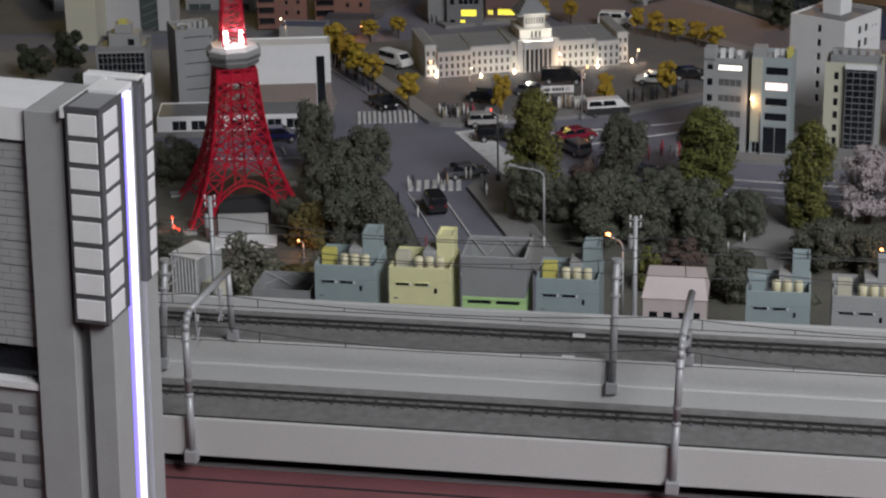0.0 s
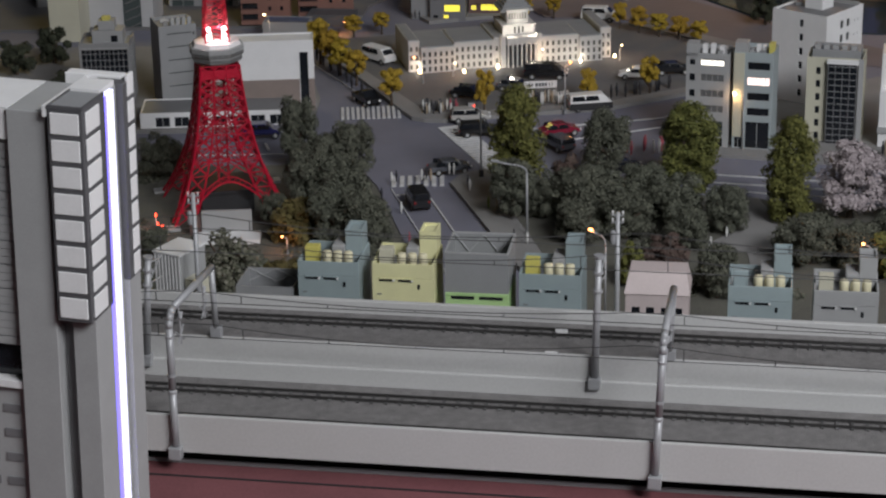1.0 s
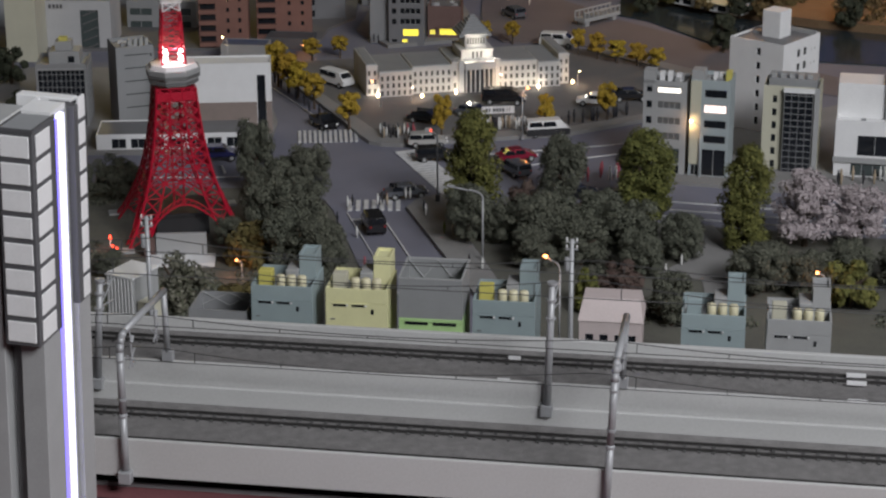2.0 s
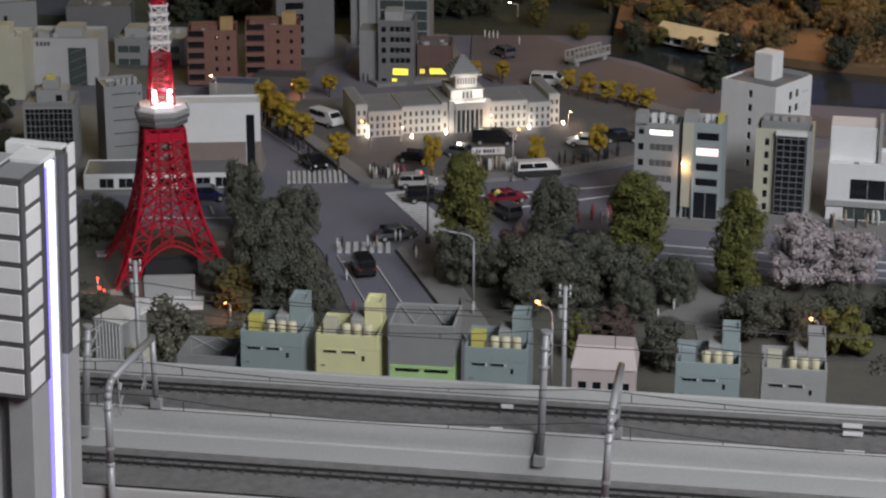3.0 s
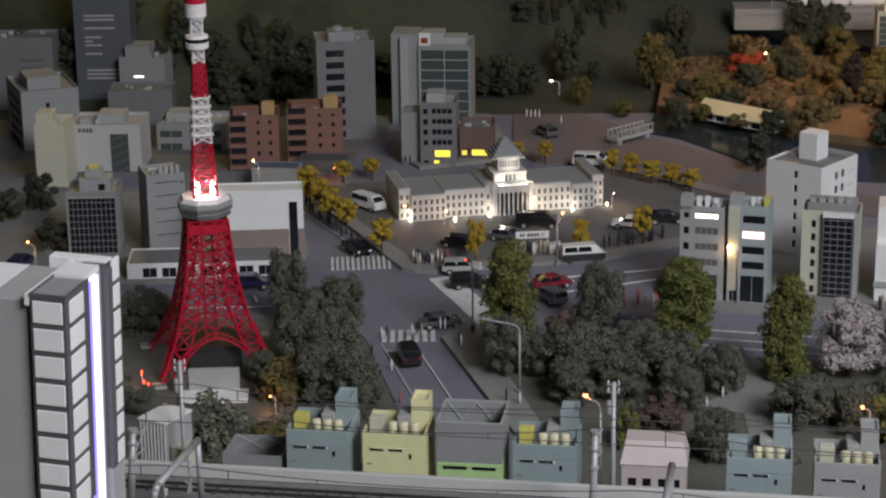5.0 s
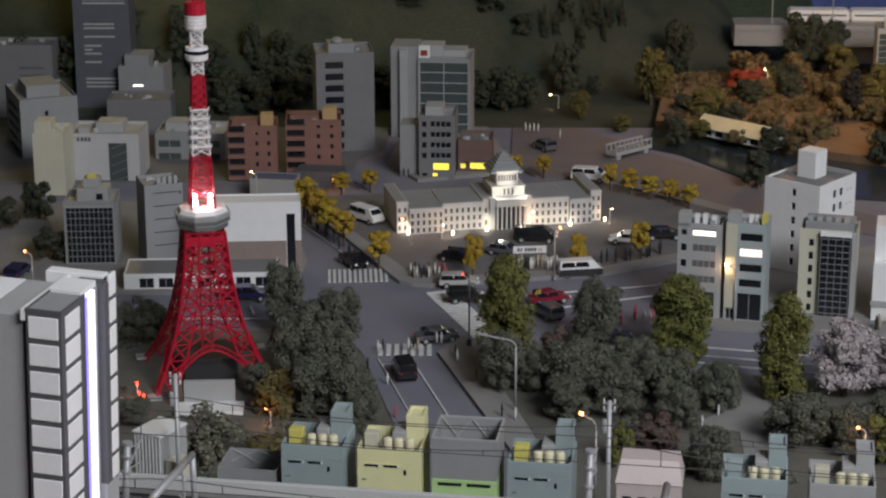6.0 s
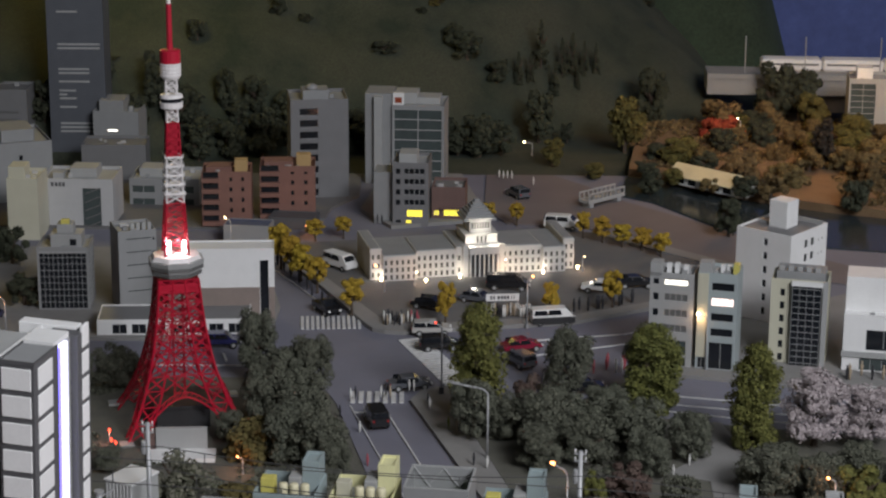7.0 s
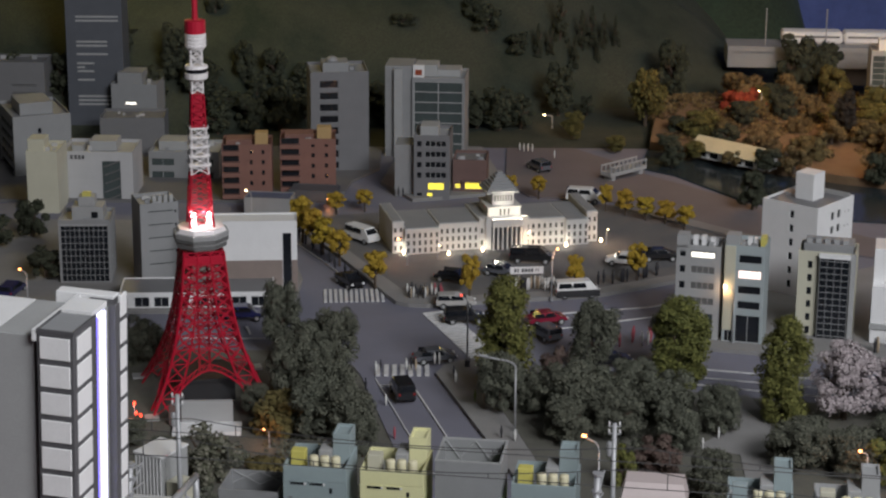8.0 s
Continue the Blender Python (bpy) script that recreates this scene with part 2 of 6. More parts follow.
def building(name, label, x, y, rot, w, d, h, wall, holes=(), roof="grey_m", rim=0.003, base=-0.004, group="", category="building", recess=0.0016):
    """A building with real window openings. (x, y): its front left corner; holes: face, u0, u1, z0, z1, pane material, bars across, bars up."""
    ob = thing(name, pose(x, y, 0, 0, 0, rot), label, category, group)
    bm = bmesh.new()
    faces = {"f": (Vector((0, 0, 0)), Vector((1, 0, 0)), w), "r": (Vector((w, 0, 0)), Vector((0, 1, 0)), d),
             "b": (Vector((w, d, 0)), Vector((-1, 0, 0)), w), "l": (Vector((0, d, 0)), Vector((0, -1, 0)), d)}
    for k, (o, u, width) in faces.items():
        mine = [q for q in holes if q[0] == k]
        us = sorted({0, width, *(q[1] for q in mine), *(q[2] for q in mine)})
        zs = sorted({base, h, *(q[3] for q in mine), *(q[4] for q in mine)})
        inward = Vector((-u.y, u.x, 0))
        grid = {}

        def vert(a, b, c=0.0):
            key = (round(a, 6), round(b, 6), c)
            if key not in grid:
                grid[key] = bm.verts.new(o + u * a + inward * c + Vector((0, 0, b)))
            return grid[key]

        for a, b in zip(us, us[1:]):
            for p, q in zip(zs, zs[1:]):
                ca, cz = (a + b) / 2, (p + q) / 2
                if not any(s[1] < ca < s[2] and s[3] < cz < s[4] for s in mine):
                    bm.faces.new((vert(a, p), vert(b, p), vert(b, q), vert(a, q)))
        for s in mine:
            c = [(s[1], s[3]), (s[2], s[3]), (s[2], s[4]), (s[1], s[4])]
            for i in range(4):
                e, g = c[i], c[(i + 1) % 4]
                bm.faces.new([bm.verts.new(o + u * a + inward * dd + Vector((0, 0, b))) for a, b, dd in ((*e, 0), (*g, 0), (*g, recess), (*e, recess))])
    me = bpy.data.meshes.new("wall")
    bmesh.ops.remove_doubles(bm, verts=bm.verts, dist=1e-6)
    bm.normal_update()
    bm.to_mesh(me)
    bm.free()
    me.materials.append(M[wall])
    part("wall", me, wall, ob)
    for s in holes:
        o, u, _ = faces[s[0]]
        inward = Vector((-u.y, u.x, 0))
        ww, hh = s[2] - s[1] + 0.0004, s[4] - s[3] + 0.0004
        p = part("window", pane_mesh(ww, hh, s[5], 0), None, ob)
        p.location = o + u * (s[1] - 0.0002) + inward * (recess - 0.0004) + Vector((0, 0, s[3] - 0.0002))
        p.rotation_euler = (0, 0, math.atan2(u.y, u.x))
        if len(s) > 6:
            f = part("frame", frame_mesh(ww, hh, s[6], s[7], 0.0005 if len(s) < 9 else s[8], "grey" if len(s) < 10 else s[9]), None, p)
    t = 0.0012
    bm = bmesh.new()
    box(bm, 0.0003, w - 0.0003, 0.0003, d - 0.0003, h - rim - 0.003, h - rim)
    part("roof", bm, roof, ob)
    bm = bmesh.new()
    for q in ((0.0002, w - 0.0002, 0.0002, t), (0.0002, w - 0.0002, d - t, d - 0.0002), (0.0002, t, t, d - t), (w - t, w - 0.0002, t, d - t)):
        box(bm, q[0], q[1], q[2], q[3], h - rim - 0.001, h + 0.0004)
    part("coping", bm, wall, ob)
    if rim >= 0.003:
        rnd = random.Random(int(1e4 * (w + d + h + abs(x))))
        for i in range(5):
            a, b, s = rnd.uniform(0.1, 0.8) * w, rnd.uniform(0.12, 0.75) * d, rnd.uniform(0.0022, 0.0045)
            boxes("roof_unit", [(a, a + s * rnd.uniform(0.8, 2.0), b, b + s, h - rim, h - rim + s * rnd.uniform(0.6, 1.2))], rnd.choice(("grey", "grey_m", "white_dim")), ob)
    return ob


def rows(face, us, zs, hh, material, *more):
    """Openings in a grid: spans us and sills zs."""
    return [(face, a, b, z, z + hh, material, *more) for z in zs for a, b in us]


def even(n, a, b, w):
    """n spans of width w from a to b."""
    return [(a + (b - a) * (i + .5) / n - w / 2, a + (b - a) * (i + .5) / n + w / 2) for i in range(n)]


def steps(n, a, s):
    return [a + i * s for i in range(n)]


# ---- ground and roads ----
def ground_height(x, y):
    """The hill behind the town, falling away towards the far viaduct."""
    edge = 2.40 + 0.05 * math.sin(x * 5.0 + 0.6) + 0.10 * max(0.0, min(1.0, x / 0.3))
    rise = max(0.0, y - edge)
    ridge = max(0.0, min(0.55, 0.55 - 1.9 * (x - 0.16)))
    h = ridge * (1 - math.exp(-rise * 1.9))
    return h + (0.03 * noise.noise(Vector((x * 5, y * 5, 0))) + 0.014 * noise.noise(Vector((x * 17, y * 17, 3))) + 0.006 * noise.noise(Vector((x * 60, y * 60, 5)))) * min(1.0, rise * 5) * min(1.0, ridge * 6)


def sheet(name, x0, x1, y0, y1, nx, ny, fn, material, label, category, kind="structure"):
    bm = bmesh.new()
    g = [[bm.verts.new((x0 + (x1 - x0) * i / nx, y0 + (y1 - y0) * j / ny, fn(x0 + (x1 - x0) * i / nx, y0 + (y1 - y0) * j / ny))) for i in range(nx + 1)] for j in range(ny + 1)]
    for j in range(ny):
        for i in range(nx):
            bm.faces.new((g[j][i], g[j][i + 1], g[j + 1][i + 1], g[j + 1][i]))
    return solid(name, bm, material, label, category, kind, smooth=True)


# blotchy flock on the slope
hill_nodes = M["hill"].node_tree
blotch = next(n for n in hill_nodes.nodes if n.type == "MIX")
patchy = hill_nodes.nodes.new("ShaderNodeMapRange")
patchy.inputs["From Min"].default_value, patchy.inputs["From Max"].default_value = 0.36, 0.62
hill_nodes.links.new(blotch.inputs["Factor"].links[0].from_socket, patchy.inputs["Value"])
hill_nodes.links.new(patchy.outputs[0], blotch.inputs["Factor"])
sheet("ground", -1.9, 1.9, 0.95, 2.30, 2, 2, lambda x, y: -0.001, "asphalt", "grey asphalt ground sheet of the model town", "ground")
sheet("hill", -1.9, 1.9, 2.30, 3.6, 260, 130, lambda x, y: ground_height(x, y) - 0.001, "hill", "grey-green flocked hillside behind the model town", "hill")


def slab_thing(name, pts, z0, z1, material, label, category):
    bm = bmesh.new()
    slab(bm, pts, z0, z1)
    return solid(name, bm, material, label, category, "structure")


slab_thing("park_left", [(-1.2, 1.0), (0.05, 1.0), (0.018, 1.15), (-0.055, 1.497), (-0.065, 1.53), (-0.09, 1.555), (-1.2, 1.565)], -0.003, 0.0015, "earth", "brown park soil around the tower", "ground")
slab_thing("park_right", [(0.125, 1.0), (1.2, 1.0), (1.2, 1.27), (0.5, 1.392), (0.233, 1.452), (0.12, 1.497), (0.05, 1.508), (0.036, 1.50), (0.072, 1.344), (0.115, 1.15)], -0.003, 0.002, "earth", "brown park soil under the trees", "ground")
slab_thing("pavement_main", [(0.125, 1.0), (0.114, 1.15), (0.0715, 1.344), (0.0355, 1.50), (0.05, 1.509), (0.049, 1.528), (0.03, 1.536), (0.010, 1.524), (0.001, 1.50), (0.040, 1.357), (0.096, 1.15), (0.11, 1.0)], -0.003, 0.0022, "pave", "light grey pavement beside the main road", "pavement")
slab_thing("pavement_left", [(0.048, 1.0), (0.018, 1.15), (-0.0535, 1.496), (-0.064, 1.529), (-0.088, 1.554), (-0.095, 1.55), (-0.072, 1.52), (-0.062, 1.49), (0.006, 1.15), (0.036, 1.0)], -0.003, 0.0024, "asphalt", "narrow grey pavement by the park trees", "pavement")
slab_thing("plaza", [(-0.046, 1.711), (-0.038, 1.694), (-0.026, 1.687), (-0.008, 1.684), (0.04, 1.695), (0.093, 1.706), (0.153, 1.718), (0.229, 1.763), (0.33, 1.83), (0.36, 1.86), (0.30, 1.92), (0.255, 1.965), (0.19, 2.035), (0.13, 2.05), (-0.06, 2.0), (-0.13, 1.985), (-0.155, 1.975), (-0.14, 1.93), (-0.10, 1.845)], -0.003, 0.002, "plaza", "grey paved forecourt around the parliament building", "pavement")
slab_thing("pavement_plaza", [(-0.046, 1.7105), (-0.038, 1.6935), (-0.026, 1.6865), (-0.008, 1.6835), (0.04, 1.6945), (0.093, 1.7055), (0.153, 1.7175), (0.229, 1.7625), (0.33, 1.8295), (0.325, 1.840), (0.222, 1.776), (0.148, 1.735), (0.09, 1.724), (0.038, 1.713), (-0.008, 1.708), (-0.03, 1.722), (-0.085, 1.845), (-0.125, 1.93), (-0.14, 1.975), (-0.156, 1.975), (-0.141, 1.93), (-0.101, 1.845)], -0.003, 0.0028, "pave", "pale pavement strip along the forecourt kerb", "pavement")
slab_thing("turf_strip", [(0.19, 2.03), (0.255, 1.962), (0.30, 1.918), (0.34, 1.88), (0.345, 1.90), (0.30, 1.945), (0.26, 1.985), (0.20, 2.045)], -0.002, 0.0035, "pave", "pale kerb strip with ginkgo trees", "pavement")
slab_thing("block_right", [(0.196, 1.628), (0.205, 1.585), (0.246, 1.567), (0.284, 1.557), (0.5, 1.50), (1.2, 1.33), (1.2, 1.95), (0.5, 1.86), (0.32, 1.74)], -0.003, 0.0022, "pave", "grey pavement block under the office buildings", "pavement")
slab_thing("block_left", [(-1.2, 1.655), (-0.165, 1.662), (-0.132, 1.70), (-0.13, 1.76), (-0.165, 1.965), (-1.2, 1.965)], -0.003, 0.0022, "pave", "grey pavement block under the hall and offices", "pavement")
slab_thing("block_brick", [(-1.2, 2.035), (-0.20, 2.045), (-0.105, 2.085), (-0.10, 2.13), (-0.07, 2.19), (-0.07, 2.29), (-1.2, 2.29)], -0.003, 0.0022, "plaza", "grey pavement block under brick apartment houses", "pavement")
slab_thing("block_middle", [(-0.066, 2.125), (-0.029, 2.052), (0.062, 2.082), (0.075, 2.12), (0.05, 2.29), (-0.045, 2.29)], -0.003, 0.003, "pave", "pale pavement block under grey office towers", "pavement")
slab_thing("road_far", [(0.10, 2.075), (0.19, 2.055), (0.262, 1.99), (0.34, 1.905), (0.44, 1.85), (0.5, 1.87), (0.40, 1.97), (0.30, 2.10), (0.24, 2.17), (0.20, 2.24), (0.16, 2.295), (0.08, 2.295), (0.075, 2.13)], -0.003, 0.0006, "asphalt_old", "pinkish grey road past the garden", "road")


def quad_strip(name, a, b, n, w, l, material, label, z=0.0014):
    """n painted stripes from a to b, each w along the row and l across it."""
    a, b = Vector((*a, 0)), Vector((*b, 0))
    d = (b - a).normalized()
    s = Vector((-d.y, d.x, 0))
    ob = thing(name, pose(0, 0, 0), label, "road marking")
    for i in range(n):
        c = a + (b - a) * ((i + .5) / n)
        bm = bmesh.new()
        slab(bm, [((c + d * e * w / 2 + s * g * l / 2).xy) for e, g in ((-1, -1), (1, -1), (1, 1), (-1, 1))], -0.0008, z - 0.001)
        part("stripe", bm, material, ob)
    return ob


quad_strip("crosswalk", (-0.052, 1.511), (-0.003, 1.512), 7, 0.004, 0.027, "paint", "worn white crosswalk stripes on the main road")
quad_strip("crosswalk", (-0.108, 1.716), (-0.049, 1.720), 12, 0.0028, 0.038, "paint", "worn white crosswalk stripes before the avenue")
quad_strip("crosswalk", (-0.001, 1.672), (0.044, 1.545), 20, 0.0034, 0.026, "paint", "worn white crosswalk stripes across the side street")
quad_strip("crosswalk", (0.128, 1.575), (0.122, 1.515), 12, 0.0026, 0.018, "paint", "white hatched stripes beside the parked cars")


def line(name, pts, w, label):
    bm = bmesh.new()
    for a, b in zip(pts, pts[1:]):
        a, b = Vector((*a, 0)), Vector((*b, 0))
        s = (b - a).normalized().cross(Vector((0, 0, 1))) * w / 2
        slab(bm, [(a - s).xy, (a + s).xy, (b + s).xy, (b - s).xy], -0.0008, 0.0003)
    return solid(name, bm, "paint", label, "road marking", "structure")


line("centre_line", [(0.05, 1.18), (0.010, 1.363), (-0.018, 1.474)], 0.0013, "white centre line of the main road")
line("stop_line", [(-0.046, 1.474), (-0.018, 1.4745)], 0.0016, "white stop line at the crossing")
line("edge_line", [(0.028, 1.18), (-0.022, 1.375), (-0.050, 1.49)], 0.0009, "white edge line of the main road")
line("lane_line", [(0.06, 1.655), (0.092, 1.663), (0.199, 1.688), (0.27, 1.73)], 0.0013, "white lane line of the side street")
line("lane_line", [(0.10, 1.62), (0.2, 1.66), (0.29, 1.71)], 0.0009, "white lane line of the side street")
line("lane_line", [(0.20, 1.528), (0.24, 1.517), (0.278, 1.508), (0.6, 1.43)], 0.0011, "white lane line before the offices")
line("lane_line", [(0.20, 1.505), (0.24, 1.495), (0.278, 1.486), (0.6, 1.408)], 0.0009, "white lane line before the offices")
line("lane_line", [(0.21, 1.485), (0.24, 1.476), (0.278, 1.465), (0.6, 1.39)], 0.0009, "white lane line before the offices")
line("lane_line", [(-0.17, 1.94), (-0.125, 1.85), (-0.085, 1.765)], 0.0009, "white lane line of the avenue")
line("parking_line", [(-0.172, 1.625), (-0.167, 1.605)], 0.0022, "white parking bay line")
line("parking_line", [(-0.24, 1.592), (-0.14, 1.592)], 0.0013, "white parking bay line")
line("parking_line", [(-0.15, 1.62), (-0.146, 1.60)], 0.0018, "white parking bay line")
line("lane_line", [(0.115, 2.08), (0.2, 2.075), (0.27, 2.0), (0.36, 1.92)], 0.0016, "white edge line of the garden road")
quad_strip("crosswalk", (0.085, 2.235), (0.12, 2.245), 8, 0.0024, 0.02, "paint", "faint white crosswalk near the hillside")

# ---- room ----
bm = bmesh.new()
box(bm, -2.2, 2.2, 4.25, 4.35, -0.9, 3.0)
solid("wall_back", bm, "black", "dark painted wall behind the layout", "wall", "structure")
M["backdrop"] = mat("painted_sky", (0.07, 0.10, 0.28), 0.9, 0.2, 40, 2.5, 0)
M["room"] = mat("room_wall", (0.12, 0.12, 0.125), 0.9, 0.1, 60, 3, 0)
bm = bmesh.new()
box(bm, 0.2, 1.9, 3.02, 3.04, -0.1, 0.9)
solid("backdrop", bm, "backdrop", "dark blue painted sky panel", "backdrop", "structure")
for nm, q in (("wall_left", (-2.3, -2.2, -2.6, 4.35, -0.9, 3.0)), ("wall_right", (2.2, 2.3, -2.6, 4.35, -0.9, 3.0)), ("wall_front", (-2.3, 2.3, -2.7, -2.6, -0.9, 3.0)), ("ceiling", (-2.3, 2.3, -2.7, 4.35, 3.0, 3.1)), ("floor", (-2.3, 2.3, -2.7, 4.35, -1.0, -0.9))):
    bm = bmesh.new()
    box(bm, *q)
    solid(nm, bm, "room", "plain dark wall of the exhibition hall", nm.split("_")[0], "structure")

# ---- viaduct in front ----
# sized up by 1.18 away from the visitors' side, which makes the track gauge 9.7 mm
VIA = pose(-0.0052, 0.8617, -0.1089, 0, 0, -8.9) @ Matrix.Scale(1.18, 4)
U0, U1 = -1.3, 1.3


def via(name, prof, material, label, category="viaduct"):
    """A long body along the viaduct from a cross section of (across, height)."""
    bm = bmesh.new()
    a = [bm.verts.new((U0, v, z)) for v, z in prof]
    b = [bm.verts.new((U1, v, z)) for v, z in prof]
    n = len(prof)
    for i in range(n):
        bm.faces.new((a[i], a[(i + 1) % n], b[(i + 1) % n], b[i]))
    bm.faces.new(a[::-1])
    bm.faces.new(b)
    return solid(name, bm, material, label, category, "structure", VIA)


via("viaduct_deck", [(0.0025, 0.128), (0.063, 0.128), (0.063, 0.1425), (0.0025, 0.1425)], "ballast", "grey ballast bed of the lower railway viaduct")
via("viaduct_parapet", [(0, 0.1293), (0.0024, 0.1293), (0.0024, 0.1494), (0.0020, 0.1498), (0.0003, 0.1498), (0, 0.1494)], "parapet", "pale grey front parapet of the railway viaduct")
via("viaduct_kerb", [(0.063, 0.128), (0.065, 0.128), (0.065, 0.1522), (0.0633, 0.1522), (0.063, 0.1518)], "parapet", "low pale grey wall between the tracks")
via("viaduct_wall", [(0.0652, 0.128), (0.0676, 0.128), (0.0676, 0.1651), (0.0656, 0.1651), (0.0652, 0.1647)], "parapet", "pale grey wall of the upper railway viaduct")
via("viaduct_deck_upper", [(0.068, 0.140), (0.1117, 0.140), (0.1117, 0.1633), (0.068, 0.1633)], "ballast", "grey ballast bed of the upper railway viaduct")
via("viaduct_parapet_far", [(0.1118, 0.128), (0.1150, 0.128), (0.1150, 0.1702), (0.1145, 0.1706), (0.1121, 0.1706), (0.1118, 0.1702)], "parapet", "pale grey far parapet of the railway viaduct")
# black body under the deck; the shade of the gap is in its colour
via("viaduct_girder", [(0.016, 0.100), (0.110, 0.100), (0.110, 0.1275), (0.016, 0.1275)], "black", "underside of the railway viaduct, black for its shade")


def ties_mesh():
    bm = bmesh.new()
    box(bm, -0.0008, 0.0008, -0.0054, 0.0054, 0, 0.0010)
    return finish(bm, "sleeper", "sleeper")


TIE = ties_mesh()


def track(v, z, label, g=0.0035):
    ob = thing("railway_track", VIA @ pose(0, v, z), label, "railway track", "tracks on the viaduct")
    for s in (-1, 1):
        bm = bmesh.new()
        box(bm, U0, U1, s * g - 0.0003, s * g + 0.0003, 0.0010, 0.0022)
        box(bm, U0, U1, s * g - 0.0005, s * g + 0.0005, 0.0008, 0.0011)
        part("rail", bm, "rail", ob)
    pitch = 0.0074
    n = int(0.66 / pitch)
    for i in range(n):
        u = -0.28 + i * pitch
        p = part("sleeper", TIE, None, ob)
        p.location = (u, 0, 0)
    bm = bmesh.new()
    for k in range(int(1.0 / pitch)):
        for u in (-0.28 - (k + 1) * pitch, -0.28 + (n + k) * pitch):
            if U0 < u < U1:
                box(bm, u - 0.0008, u + 0.0008, -0.0054, 0.0054, 0, 0.0010)
    tagged(part("sleepers", bm, "sleeper", ob), kind="stuff")
    return ob


track(0.0114, 0.1423, "dark railway track behind the front parapet")
track(0.0468, 0.1423, "dark railway track beside the dividing wall")
track(0.0968, 0.1631, "dark railway track on the upper viaduct")

# small white marker plates between the rails
for u, v, z, w in ((0.053, 0.0972, 0.1656, 0.0065), (0.051, 0.0685, 0.1650, 0.0065), (0.229, 0.0975, 0.1668, 0.010), (0.229, 0.0875, 0.1668, 0.010), (0.229, 0.0655, 0.1662, 0.010)):
    bm = bmesh.new()
    box(bm, 0, w, 0, 0.0008, -0.0020, 0.0002)
    tagged(solid("marker_plate", bm, "white", "small white marker plate beside the rails", "marker", m=VIA @ pose(u, v, z)), group="track markers")

# red lower level before the viaduct
bm = bmesh.new()
box(bm, -1.3, 1.3, -0.45, 0.0096, 0.102, 0.1185)
solid("lower_deck", bm, "maroon", "dull maroon deck below the viaduct", "floor", "structure", VIA)
bm = bmesh.new()
box(bm, -1.3, 1.3, -0.0062, -0.0048, 0.117, 0.1189)
solid("deck_seam", bm, "black", "thin dark seam in the maroon deck", "trim", "structure", VIA)
bm = bmesh.new()
box(bm, -1.3, 1.3, 0.0097, 0.0112, 0.10, 0.1205)
solid("deck_edge", bm, "grey_m", "grey edge strip under the viaduct", "trim", "structure", VIA)


def portal(u, skew, lean=0.0, v0=-0.002, v1=0.062):
    ob = thing("catenary_portal", VIA @ pose(u - 0.13 * math.tan(radians(lean)), 0, 0, 0, lean, 0), "grey pipe catenary portal spanning the tracks", "catenary mast", "catenary portals")
    r, top = 0.0019, 0.206
    bm = bmesh.new()
    pts = [(v0, 0.131), (v0, 0.165), (v0, top - 0.008)]
    pts += [(v0 + 0.008 * (1 - math.cos(a)), top - 0.008 + 0.008 * math.sin(a)) for a in (0.5, 1.0, 1.57)]
    for a, b in zip(pts, pts[1:]):
        bar(bm, (0, *a), (0, *b), r, 12)
    part("near_leg", bm, "mast", ob, smooth=True)
    bm = bmesh.new()
    bar(bm, (0, v0 + 0.008, top), (skew, v1 + 0.001, top), r, 12)
    part("beam", bm, "mast", ob, smooth=True)
    bm = bmesh.new()
    bar(bm, (skew, v1, top - 0.001), (skew, v1 + 0.0035, 0.169), r * 0.85, 10)
    part("far_leg", bm, "mast", ob, smooth=True)
    boxes("foot", [(-0.0033, 0.0033, v0 - 0.0035, v0 + 0.002, 0.127, 0.1335)], "mast", ob, bevel=0.0004)
    boxes("foot", [(skew - 0.003, skew + 0.003, v1 + 0.0018, v1 + 0.0062, 0.1655, 0.1715)], "mast", ob, bevel=0.0004)
    for z in (0.163, 0.172, 0.193):
        bm = bmesh.new()
        bar(bm, (0, v0, z), (0, v0, z + 0.0012), r * 1.25, 12)
        part("collar", bm, "mast", ob)
    for vv in (0.012, 0.047):
        bm = bmesh.new()
        e = skew * vv / v1
        bar(bm, (e, vv, top), (e + 0.001, vv, top - 0.022), 0.0005, 5)
        bar(bm, (e + 0.001, vv - 0.009, top - 0.012), (e + 0.001, vv + 0.004, top - 0.021), 0.0005, 5)
        bar(bm, (e + 0.001, vv - 0.006, top - 0.020), (e + 0.001, vv + 0.004, top - 0.013), 0.0005, 5)
        bar(bm, (e + 0.001, vv - 0.001, top - 0.008), (e + 0.001, vv + 0.001, top - 0.005), 0.0011, 8)
        part("bracket", bm, "mast", ob)
    return ob


portal(-0.1282, 0.0042, 0.5)
portal(0.1139, 0.0002, 2.3)
portal(0.40, 0.003, 1.0)


